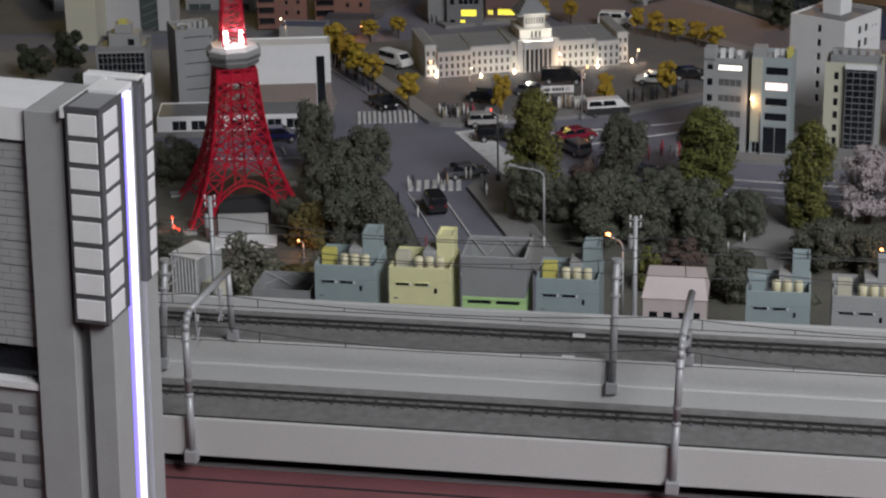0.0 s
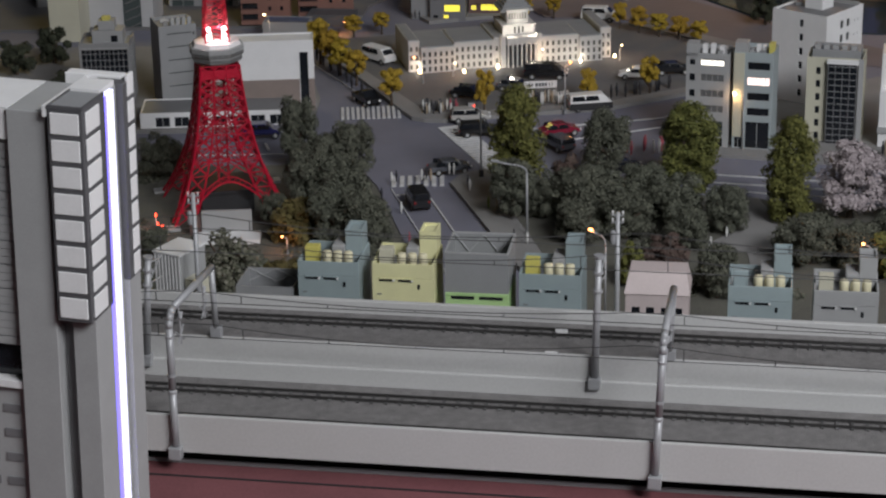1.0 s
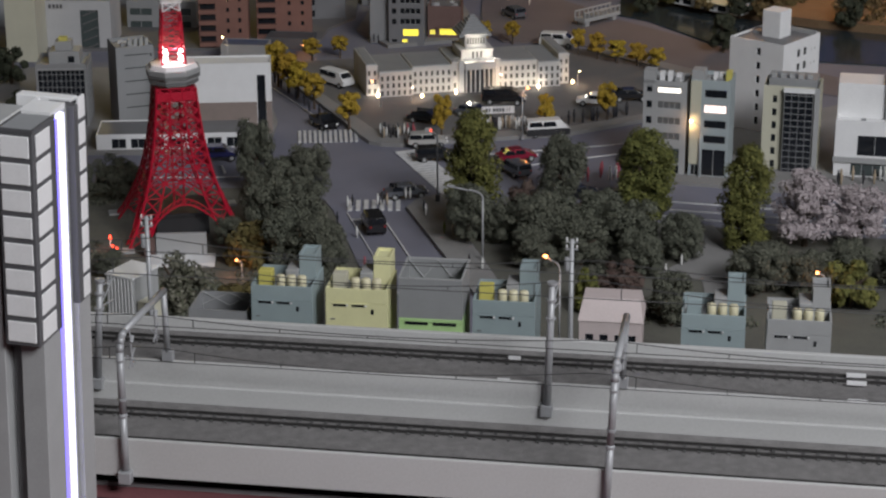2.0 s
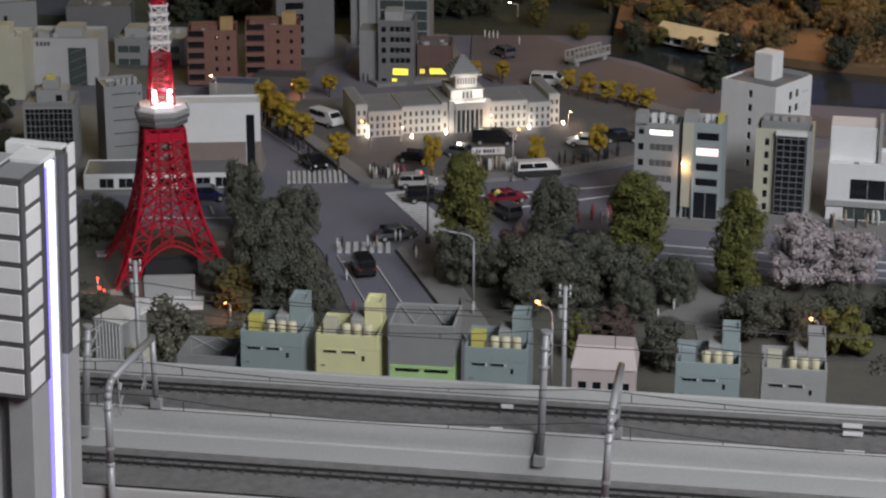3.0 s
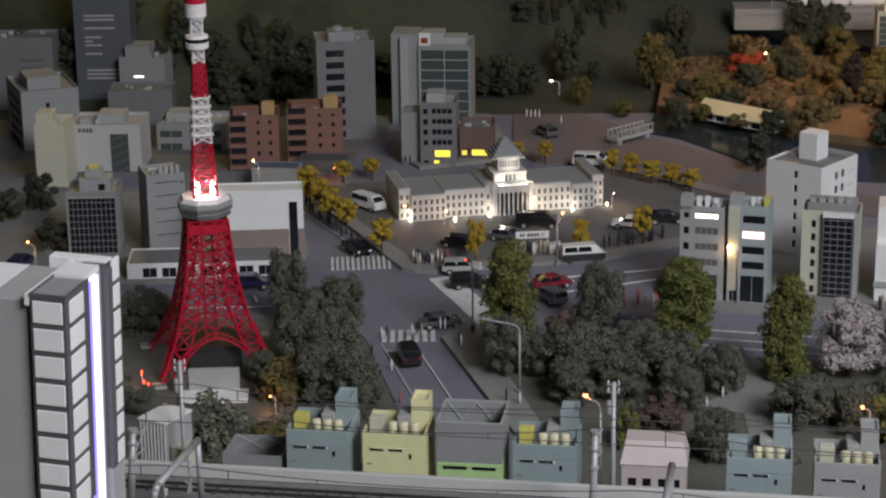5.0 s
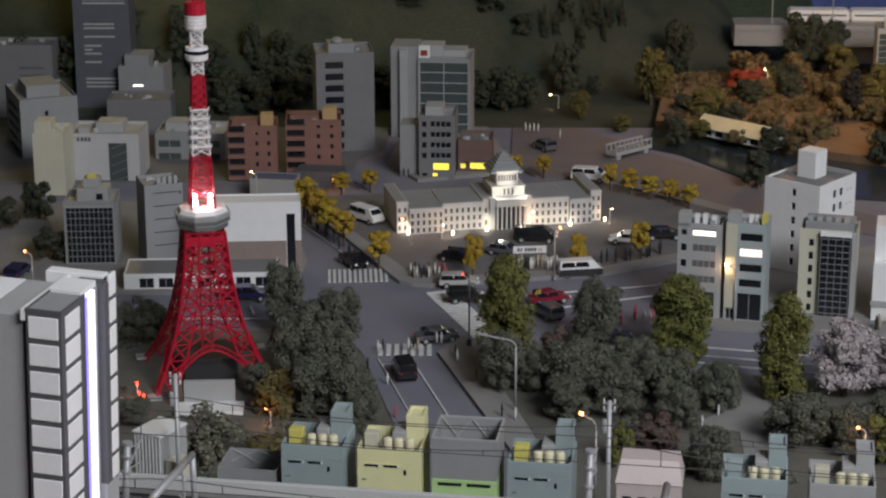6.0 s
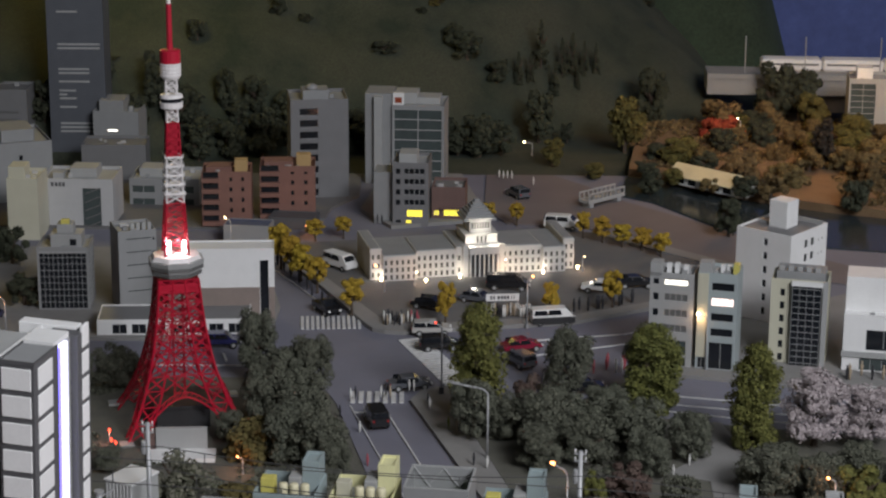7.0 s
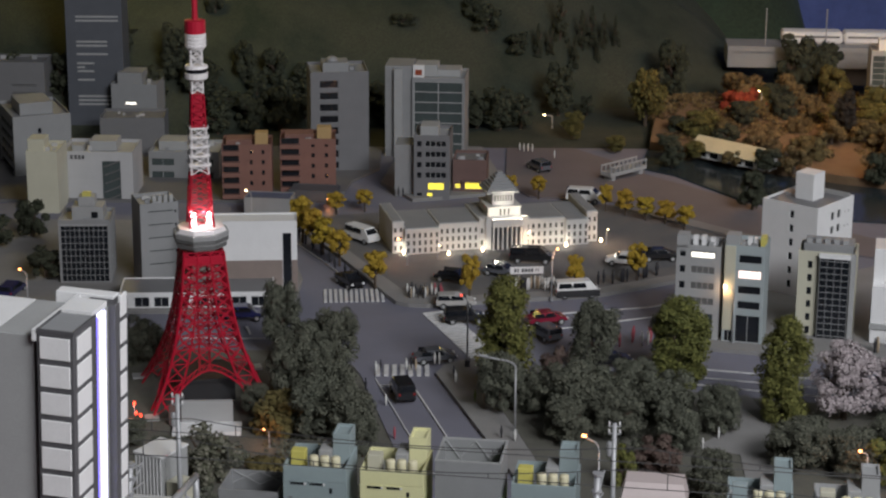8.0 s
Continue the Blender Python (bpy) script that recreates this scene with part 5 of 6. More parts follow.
# ---- trees ----
def crown_mesh(name, material, seed, lobes, leaves, shape="round", size=0.085, low=0.12, tall=2.0):
    """A crown of many small leaf clumps on uneven lobes, in a unit of 1 wide each side and 1 high."""
    rnd = random.Random(seed)
    verts, faces = [], []

    def leaf(p, n, s):
        t = n.cross(Vector((rnd.uniform(-1, 1), rnd.uniform(-1, 1), rnd.uniform(-1, 1)))).normalized()
        u = n.cross(t)
        k = len(verts)
        for a, b, c in ((-1, -0.7, 0), (1, -0.6, rnd.uniform(-.4, .4)), (0.75, 0.8, 0), (-0.6, 0.9, rnd.uniform(-.4, .4))):
            q = (t * a + u * b) * s * rnd.uniform(0.6, 1.2) + n * c * s
            verts.append(p + Vector((q.x, q.y, q.z / tall)))
        faces.append((k, k + 1, k + 2, k + 3))

    for i in range(lobes):
        if shape == "cone":
            z = low + (1 - low) * rnd.random() ** 1.1 * 0.93
            rad = 0.95 * (1 - z) * rnd.uniform(0.5, 1.0) + 0.03
            a = rnd.uniform(0, 6.283)
            c, r = Vector((rad * math.cos(a) * 0.85, rad * math.sin(a) * 0.85, z)), 0.06 + 0.20 * (1 - z)
        elif shape == "tall":
            z = low + (1 - low) * (i + 0.5) / lobes
            wide = min(1.0, 1.7 * (1.03 - z) ** 0.5) * (0.82 + 0.18 * min(1, z / 0.3))
            a, rad = rnd.uniform(0, 6.283), wide * rnd.uniform(0.3, 0.74)
            c, r = Vector((rad * math.cos(a), rad * math.sin(a), z * 0.93)), rnd.uniform(0.26, 0.40)
        else:
            a, q = rnd.uniform(0, 6.283), rnd.random() ** 0.5
            z = low + (1 - low) * rnd.uniform(0.1, 0.86)
            wide = math.sqrt(max(0.05, 1 - ((z - 0.45) / 0.62) ** 2))
            c, r = Vector((q * wide * 0.72 * math.cos(a), q * wide * 0.72 * math.sin(a), z)), rnd.uniform(0.17, 0.34)
        zs = 0.85 / tall
        for j in range(leaves):
            n = Vector((rnd.gauss(0, 1), rnd.gauss(0, 1), rnd.gauss(0.25, 1))).normalized()
            p = c + Vector((n.x * r, n.y * r, n.z * r * zs)) * (rnd.uniform(0.72, 1.06) if rnd.random() < 0.93 else rnd.uniform(1.05, 1.22))
            if p.z < low * 0.6:
                continue
            leaf(p, (n + Vector((rnd.uniform(-.5, .5), rnd.uniform(-.5, .5), rnd.uniform(-.3, .6)))).normalized(), size * rnd.uniform(0.6, 1.25))
    me = bpy.data.meshes.new(name)
    me.from_pydata([tuple(v) for v in verts], [], faces)
    me.materials.append(M[material])
    return me


def trunk_mesh(seed, fork=0.45):
    rnd = random.Random(seed)
    bm = bmesh.new()
    bar(bm, (0, 0, -0.03), (0.02, 0.01, fork), 0.10, 7, 0.07)
    for i in range(6):
        a, b = rnd.uniform(0, 6.283), rnd.uniform(0.3, 0.6)
        z0 = fork * rnd.uniform(0.45, 1.0)
        bar(bm, (0.01, 0, z0), (b * math.cos(a), b * math.sin(a), z0 + rnd.uniform(0.15, 0.4)), 0.05, 5, 0.02)
    return finish(bm, "trunk", "trunk")


KINDS = {
    "dark": ("dark", "round", 60, 200, 0.036, 0.10, "dull dark green foam tree in the park"),
    "olive": ("olive", "tall", 90, 170, 0.046, 0.05, "tall olive green tree with dense crown"),
    "olive2": ("olive", "round", 24, 120, 0.08, 0.08, "yellowish green bushy tree"),
    "yel": ("yel", "round", 24, 120, 0.075, 0.08, "brownish yellow autumn bush"),
    "lite": ("lite", "round", 24, 110, 0.055, 0.05, "dark shrub dotted with pale blossom"),
    "pink": ("pinkleaf", "round", 60, 170, 0.036, 0.18, "pale pink cherry tree in blossom"),
    "red": ("red", "round", 22, 120, 0.075, 0.05, "reddish brown park shrub"),
    "gold": ("gold", "round", 30, 80, 0.085, 0.28, "golden yellow ginkgo street tree"),
    "far": ("far", "round", 30, 110, 0.075, 0.10, "dark green tree below the hillside"),
    "farolive": ("fargold", "round", 30, 110, 0.07, 0.10, "olive green tree below the hillside"),
    "orange": ("orange", "round", 22, 120, 0.07, 0.08, "orange-brown autumn tree in the garden"),
    "redt": ("redt", "round", 18, 100, 0.09, 0.08, "bright red maple in the garden"),
    "cyp": ("cyp", "tall", 50, 60, 0.12, 0.05, "narrow dark cypress in the garden"),
    "fir": ("far", "cone", 90, 70, 0.065, 0.02, "dark pointed fir tree on the hillside"),
}
TALL = {"olive": 4.0, "gold": 3.0, "pink": 2.4, "fir": 5.0, "cyp": 6.0, "orange": 1.3, "redt": 1.1, "yel": 1.4, "red": 1.6, "lite": 1.6, "far": 2.0}
CROWNS, TRUNKS = {}, [trunk_mesh(i) for i in range(3)]
tree_rnd = random.Random(11)


def tree(kind, x, y, r, h, z=0.0, name="tree"):
    material, shape, lobes, leaves, size, low, label = KINDS[kind]
    if kind not in CROWNS:
        CROWNS[kind] = [crown_mesh("crown", material, 100 * len(CROWNS) + s, lobes, leaves, shape, size, low, TALL.get(kind, 1.9)) for s in range(3)]
    ob = tagged(new(name), label, "tree", kind + " trees")
    ob.empty_display_size = 0.01
    ob.location, ob.rotation_euler = (x, y, z), (0, 0, tree_rnd.uniform(0, 6.28))
    ob.scale = (r * tree_rnd.uniform(0.95, 1.08), r * tree_rnd.uniform(0.95, 1.08), h)
    part("trunk", TRUNKS[tree_rnd.randrange(3)], None, ob)
    part("crown", CROWNS[kind][tree_rnd.randrange(3)], None, ob)
    return ob


gr = random.Random(21)
PARK = [
    ("dark", -0.134, 1.555, .020, .068), ("dark", -0.084, 1.518, .0215, .056), ("dark", -0.106, 1.512, .027, .043), ("dark", -0.118, 1.446, .023, .058),
    ("dark", -0.086, 1.431, .0265, .049), ("dark", -0.068, 1.340, .025, .052), ("dark", -0.095, 1.352, .0265, .053), ("yel", -0.121, 1.362, .0255, .036),
    ("dark", -0.054, 1.312, .015, .038), ("dark", -0.144, 1.401, .0125, .029), ("dark", -0.257, 1.527, .022, .042), ("dark", -0.240, 1.530, .016, .031),
    ("dark", -0.290, 1.520, .022, .038), ("lite", -0.169, 1.262, .028, .044), ("dark", -0.233, 1.335, .014, .024), ("dark", -0.205, 1.30, .014, .022),
    ("yel", -0.125, 1.265, .020, .020), ("dark", -0.075, 1.27, .022, .030),
]
PARK2 = [
    ("olive", 0.059, 1.462, .0255, .102), ("dark", 0.054, 1.412, .0225, .052), ("dark", 0.080, 1.408, .0185, .042), ("olive", 0.206, 1.475, .0265, .080),
    ("dark", 0.139, 1.520, .026, .060), ("dark", 0.199, 1.535, .016, .050), ("red", 0.100, 1.476, .016, .032), ("dark", 0.110, 1.394, .0295, .050),
    ("dark", 0.147, 1.406, .030, .042), ("dark", 0.187, 1.392, .0295, .046), ("dark", 0.144, 1.356, .0265, .043), ("dark", 0.105, 1.345, .024, .038),
    ("dark", 0.225, 1.365, .020, .043), ("dark", 0.190, 1.330, .0195, .038), ("red", 0.169, 1.283, .0225, .030), ("olive2", 0.142, 1.255, .0125, .037),
    ("dark", 0.204, 1.225, .020, .045), ("olive", 0.280, 1.389, .0215, .094), ("pink", 0.331, 1.398, .033, .070), ("pink", 0.374, 1.390, .026, .056),
]
PARK3 = [
    ("dark", 0.282, 1.294, .030, .040), ("dark", 0.318, 1.284, .025, .039), ("olive2", 0.345, 1.262, .024, .041), ("dark", 0.352, 1.315, .022, .038), ("dark", 0.30, 1.335, .016, .018),
    ("dark", 0.395, 1.30, .025, .042), ("dark", 0.43, 1.37, .022, .045), ("dark", 0.125, 1.44, .020, .034), ("dark", 0.165, 1.45, .022, .036), ("dark", 0.235, 1.41, .016, .025), ("dark", 0.30, 1.365, .018, .016),
]
for q in PARK + PARK2 + PARK3:
    tree(*q)
GOLD = [(-0.139, 1.896, .0150, .050), (-0.116, 1.854, .0135, .040), (-0.097, 1.814, .0125, .036), (-0.127, 1.875, .012, .042), (-0.059, 1.739, .0120, .038), (0.031, 1.708, .0100, .046),
        (0.132, 1.740, .0092, .037), (0.194, 1.764, .0110, .040), (-0.080, 2.012, .0105, .024), (-0.110, 2.002, .0115, .025)]
GOLD2 = [(0.077, 2.070, .0105, .027), (0.110, 2.068, .0100, .026), (0.180, 2.011, .0085, .032), (0.200, 1.994, .0105, .033), (0.220, 1.976, .0110, .028), (0.240, 1.964, .0110, .029), (0.258, 1.941, .0105, .028)]
for x, y, r, h in GOLD + GOLD2:
    tree("gold", x, y, r * 1.12, h * 1.04)
GARDEN = [("farolive", .257, 2.417, .0265, .076), ("far", .304, 2.56, .0225, .084), ("far", .150, 2.47, .022, .068), ("farolive", .162, 2.345, .0175, .034), ("far", .187, 2.47, .011, .026), ("farolive", .210, 2.28, .0155, .020),
          ("far", .270, 2.205, .0165, .031), ("far", .340, 2.025, .0185, .044), ("orange", .387, 2.50, .0405, .050), ("redt", .385, 2.47, .0325, .036), ("orange", .446, 2.50, .033, .046), ("farolive", .511, 2.52, .026, .058),
          ("far", .470, 2.58, .03, .085), ("far", .505, 2.59, .032, .08)]
GARDEN2 = [("farolive", .316, 2.330, .030, .040), ("orange", .381, 2.248, .027, .036), ("orange", .431, 2.222, .030, .036), ("cyp", .492, 2.306, .0125, .074), ("cyp", .482, 2.312, .010, .062), ("farolive", .530, 2.364, .031, .043),
           ("orange", .536, 2.252, .0305, .044), ("far", .497, 2.12, .0215, .046), ("far", .345, 2.30, .020, .030), ("far", .295, 2.35, .020, .03), ("orange", .56, 2.33, .03, .04), ("farolive", .59, 2.28, .03, .045), ("far", .43, 2.42, .02, .045), ("orange", .47, 2.40, .025, .036), ("farolive", .55, 2.43, .03, .05), ("orange", .35, 2.22, .018, .02),
           ("far", -0.418, 1.901, .020, .042), ("far", -0.379, 1.760, .0195, .034), ("far", -0.45, 1.86, .02, .04)]
for q in GARDEN + GARDEN2:
    tree(*q)

for x, y, r, h in ((0.298, 2.222, 0.016, 0.020), (0.338, 2.190, 0.014, 0.016), (0.375, 2.162, 0.02, 0.028), (0.405, 2.155, 0.022, 0.03), (0.27, 2.26, 0.016, 0.02)):
    tree(gr.choice(("farolive", "orange", "far")), x, y, r, h, 0.008)
for i in range(34):
    x, y = gr.uniform(0.33, 0.70), gr.uniform(2.20, 2.54)
    if y > 2.36 - 0.75 * (x - 0.26) or x > 0.46:
        r = gr.uniform(0.012, 0.024)
        tree(gr.choice(("orange", "orange", "farolive", "far")), x, y, r, r * gr.uniform(1.0, 1.5), 0.009)

# hillside trees, standing on the slope
for x, y, h in [(0.156, 2.576, 0.053), (0.174, 2.555, 0.038), (0.185, 2.585, 0.042), (0.199, 2.597, 0.046), (0.216, 2.609, 0.038), (0.232, 2.618, 0.035), (0.142, 2.555, 0.032), (0.126, 2.549, 0.036), (0.206, 2.582, 0.027)]:
    tree("fir", x, y, h * 0.25, h * 1.35, ground_height(x, y) - 0.003)
hr = random.Random(5)
for x, y, r, h in [(.098, 2.54, .018, .035), (.040, 2.56, .017, .034), (.058, 2.55, .022, .04), (-.19, 2.56, .014, .03), (-.29, 2.50, .016, .034), (-.135, 2.60, .026, .05), (-.32, 2.62, .03, .05), (.10, 2.40, .02, .04), (.07, 2.39, .018, .03),
                   (-.06, 2.41, .026, .036), (.02, 2.405, .026, .05), (.045, 2.40, .022, .04), (-.20, 2.38, .028, .066), (-.235, 2.37, .022, .05), (-.30, 2.40, .03, .05), (-.33, 2.42, .026, .07), (-.17, 2.40, .03, .04), (-.275, 2.36, .02, .04)]:
    tree("far", x, y, r, h, max(-0.001, ground_height(x, y) - 0.004))
for i in range(30):
    x, y = -0.62 + i * 0.0245 + hr.uniform(-0.01, 0.01), hr.uniform(2.385, 2.43)
    tree("far", x, y, hr.uniform(0.016, 0.028), hr.uniform(0.03, 0.06), max(-0.001, ground_height(x, y) - 0.004))
for i in range(26):
    x, y = hr.uniform(-0.6, 0.33), hr.uniform(2.44, 2.85)
    r = hr.uniform(0.008, 0.02)
    tree("far" if hr.random() < 0.75 else "farolive", x, y, r, r * hr.uniform(0.7, 1.3), ground_height(x, y) - 0.005, "bush")

# rough undergrowth: one scatter of clumps on the hill and in the park
def scatter(name, material, n, seed, place, size, label):
    rnd = random.Random(seed)
    verts, faces = [], []
    while len(faces) < n:
        p = place(rnd)
        if p is None:
            continue
        for j in range(4):
            q = Vector(p) + Vector((rnd.gauss(0, 1), rnd.gauss(0, 1), abs(rnd.gauss(0, 0.6)))) * size
            nrm = Vector((rnd.gauss(0, 1), rnd.gauss(0, 1), rnd.gauss(1, 1))).normalized()
            t = nrm.orthogonal().normalized()
            u = nrm.cross(t)
            k = len(verts)
            verts += [tuple(q + (t * a + u * b) * size * rnd.uniform(0.5, 1)) for a, b in ((-1, -1), (1, -0.8), (0.8, 1), (-0.9, 0.8))]
            faces.append((k, k + 1, k + 2, k + 3))
    me = bpy.data.meshes.new(name)
    me.from_pydata(verts, [], faces)
    me.materials.append(M[material])
    return tagged(new(name, me), label, "undergrowth", kind="stuff")


def on_hill(rnd):
    x, y = rnd.uniform(-0.75, 0.55), rnd.uniform(2.42, 3.0)
    if noise.noise(Vector((x * 7, y * 7, 9))) < -0.05:
        return None
    return x, y, ground_height(x, y)


def in_park(rnd):
    x, y = rnd.uniform(-0.32, 0.42), rnd.uniform(1.22, 1.53)
    road = 0.018 - 0.21 * (y - 1.15)
    if road - 0.02 < x < road + 0.125 or (x > 0.1 and y > 1.49 - 0.26 * (x - 0.12)):
        return None
    if 0.2 < x < 0.285 and y > 1.24:
        return None
    if noise.noise(Vector((x * 14, y * 14, 2))) < 0.08 or abs(x + 0.19) < 0.06 and abs(y - 1.45) < 0.1:
        return None
    return x, y, 0.0015


def in_garden(rnd):
    x, y = rnd.uniform(0.26, 0.72), rnd.uniform(2.12, 2.55)
    if y < 2.30 - 0.75 * (x - 0.26) + 0.02 and x < 0.46 or noise.noise(Vector((x * 12, y * 12, 6))) < -0.1:
        return None
    return x, y, 0.010


scatter("garden_undergrowth", "orange", 7000, 6, in_garden, 0.0030, "low autumn shrubs on the garden bank")
scatter("park_undergrowth", "dark", 14000, 4, in_park, 0.0016, "low dull green undergrowth between the trees")

# park paths
slab_thing("park_path", [(0.245, 1.452), (0.262, 1.448), (0.272, 1.39), (0.262, 1.34), (0.262, 1.26), (0.235, 1.25), (0.238, 1.32), (0.205, 1.335), (0.235, 1.37), (0.25, 1.40)], 0.0, 0.0026, "pave", "pale gravel path through the park", "pavement")

# ---- garden, moat and far viaduct ----
M["water"] = mat("moat_water", (0.03, 0.04, 0.045), 0.15, 0.2, 200, 30, 0.05)
M["garden"] = mat("garden_soil", (0.22, 0.13, 0.07), 0.95, 0.35, 700, 50, 0.5, tint=(0.10, 0.07, 0.035))
slab_thing("moat", [(0.235, 2.20), (0.27, 2.17), (0.33, 2.07), (0.42, 1.99), (0.55, 1.96), (0.58, 2.08), (0.46, 2.13), (0.36, 2.19), (0.29, 2.27), (0.25, 2.29)], -0.002, 0.0009, "water", "dark moat below the garden", "water")
slab_thing("garden_bank", [(0.252, 2.292), (0.292, 2.272), (0.362, 2.192), (0.462, 2.132), (0.582, 2.082), (0.80, 2.10), (0.80, 2.56), (0.33, 2.56), (0.27, 2.42)], -0.002, 0.010, "garden", "orange-lit garden bank above the moat", "ground")
o = thing("garden_house", pose(0.2925, 2.233, 0.007, 0, 0, -44), "long garden house with a pale tan gable roof", "house")
boxes("wall", [(0.004, 0.108, 0.006, 0.030, 0, 0.012)], "white", o)
bm = bmesh.new()
for a, b in (((0, 0, 0.0115), (0, 0.018, 0.0235)), ((0, 0.018, 0.0235), (0, 0.036, 0.0115))):
    v = [bm.verts.new(p) for p in ((0, a[1], a[2]), (0.112, a[1], a[2]), (0.112, b[1], b[2]), (0, b[1], b[2]), (0, a[1], a[2] - 0.001), (0.112, a[1], a[2] - 0.001), (0.112, b[1], b[2] - 0.001), (0, b[1], b[2] - 0.001))]
    for f in ((0, 1, 2, 3), (7, 6, 5, 4), (0, 4, 5, 1), (2, 6, 7, 3), (0, 3, 7, 4), (1, 5, 6, 2)):
        bm.faces.new([v[i] for i in f])
part("roof", bm, "tan_roof", o, "pale tan roof")
for i in range(6):
    boxes("window", [(0.010 + i * 0.017, 0.021 + i * 0.017, 0.0055, 0.0062, 0.002, 0.009)], "glass", o)
o = thing("footbridge", pose(0.1945, 2.137, 0, 0, 0, 43), "white railed footbridge over the moat", "bridge")
boxes("deck", [(0, 0.060, 0, 0.016, 0.006, 0.010)], "grey", o)
for y in (0.0, 0.015):
    for i in range(9):
        boxes("post", [(i * 0.0073, i * 0.0073 + 0.0012, y, y + 0.0012, 0.010, 0.0165)], "grey", o)
    boxes("handrail", [(0, 0.060, y - 0.0002, y + 0.0014, 0.0165, 0.018)], "grey", o)
for x in (0.004, 0.05):
    boxes("pier", [(x, x + 0.006, 0.002, 0.014, 0, 0.006)], "grey", o)
o = thing("far_viaduct", pose(0.412, 2.610, -0.006, 0, 0, -3), "grey concrete railway viaduct behind the garden", "viaduct")
boxes("girder", [(-0.03, 0.7, 0, 0.06, 0.040, 0.0675)], "grey_m", o, bevel=0.0008)
boxes("cornice", [(-0.03, 0.7, -0.003, 0, 0.062, 0.0695)], "grey_m", o)
for x in (0.045, 0.30, 0.5):
    boxes("pier", [(x, x + 0.055, 0.006, 0.055, -0.002, 0.040)], "grey_m", o)
boxes("soffit", [(0.10, 0.30, 0.01, 0.05, 0.016, 0.0399)], "charcoal", o)
for x in (0.02, 0.10, 0.20):
    bm = bmesh.new()
    bar(bm, (x, 0.004, 0.07), (x, 0.004, 0.12), 0.0009, 6)
    part("pole", bm, "mast", o)
o = thing("bullet_train", pose(0.458, 2.638, 0.0615, 0, 0, -3), "white streamlined train on the far viaduct", "train")
for i in range(5):
    bm = bmesh.new()
    box(bm, i * 0.083, i * 0.083 + 0.0815, 0, 0.03, 0, 0.016, 0.003)
    c = part("car_body", bm, "white", o)
    boxes("window_band", [(i * 0.083 + 0.005, i * 0.083 + 0.077, -0.0006, 0.0001, 0.0085, 0.0108)], "pane_grey", c)
b = building("office_tower", "green glazed tower before the far viaduct", 0.545, 2.46, -6, 0.12, 0.05, 0.088, "grey",
             [("f", 0.002, 0.034, 0.012, 0.082, "glass_g", 2, 9, 0.0006, "grey")], roof="grey")
boxes("roof_house", [(0.01, 0.03, 0.012, 0.03, 0.085, 0.10)], "white", b)
sheet("far_hill", -0.1, 0.58, 2.78, 3.0, 40, 16, lambda x, y: (y - 2.78) * 1.6 * max(0.0, min(1.0, (0.56 - x) / 0.10)) + 0.02 * noise.noise(Vector((x * 9, y * 9, 4))) - 0.03, "hill_dark", "dark green hill in the distance", "hill")
lamp("hill_lamp", "POINT", Matrix.Translation((-0.40, 2.40, 0.42)), 1.7, (1.0, 0.74, 0.22), 0.05)
lamp("garden_lamp", "POINT", Matrix.Translation((0.41, 2.29, 0.20)), 0.72, (1.0, 0.55, 0.22), 0.02)
lamp("garden_lamp", "POINT", Matrix.Translation((0.55, 2.31, 0.20)), 0.70, (1.0, 0.55, 0.22), 0.02)


# ---- cars ----
PAINT = {}


def paint(name, c):
    if name not in PAINT:
        M["car_" + name] = mat("car_" + name, c, 0.25, 0.04, 300, 40, 0, coat=0.5)
        PAINT[name] = "car_" + name
    return PAINT[name]


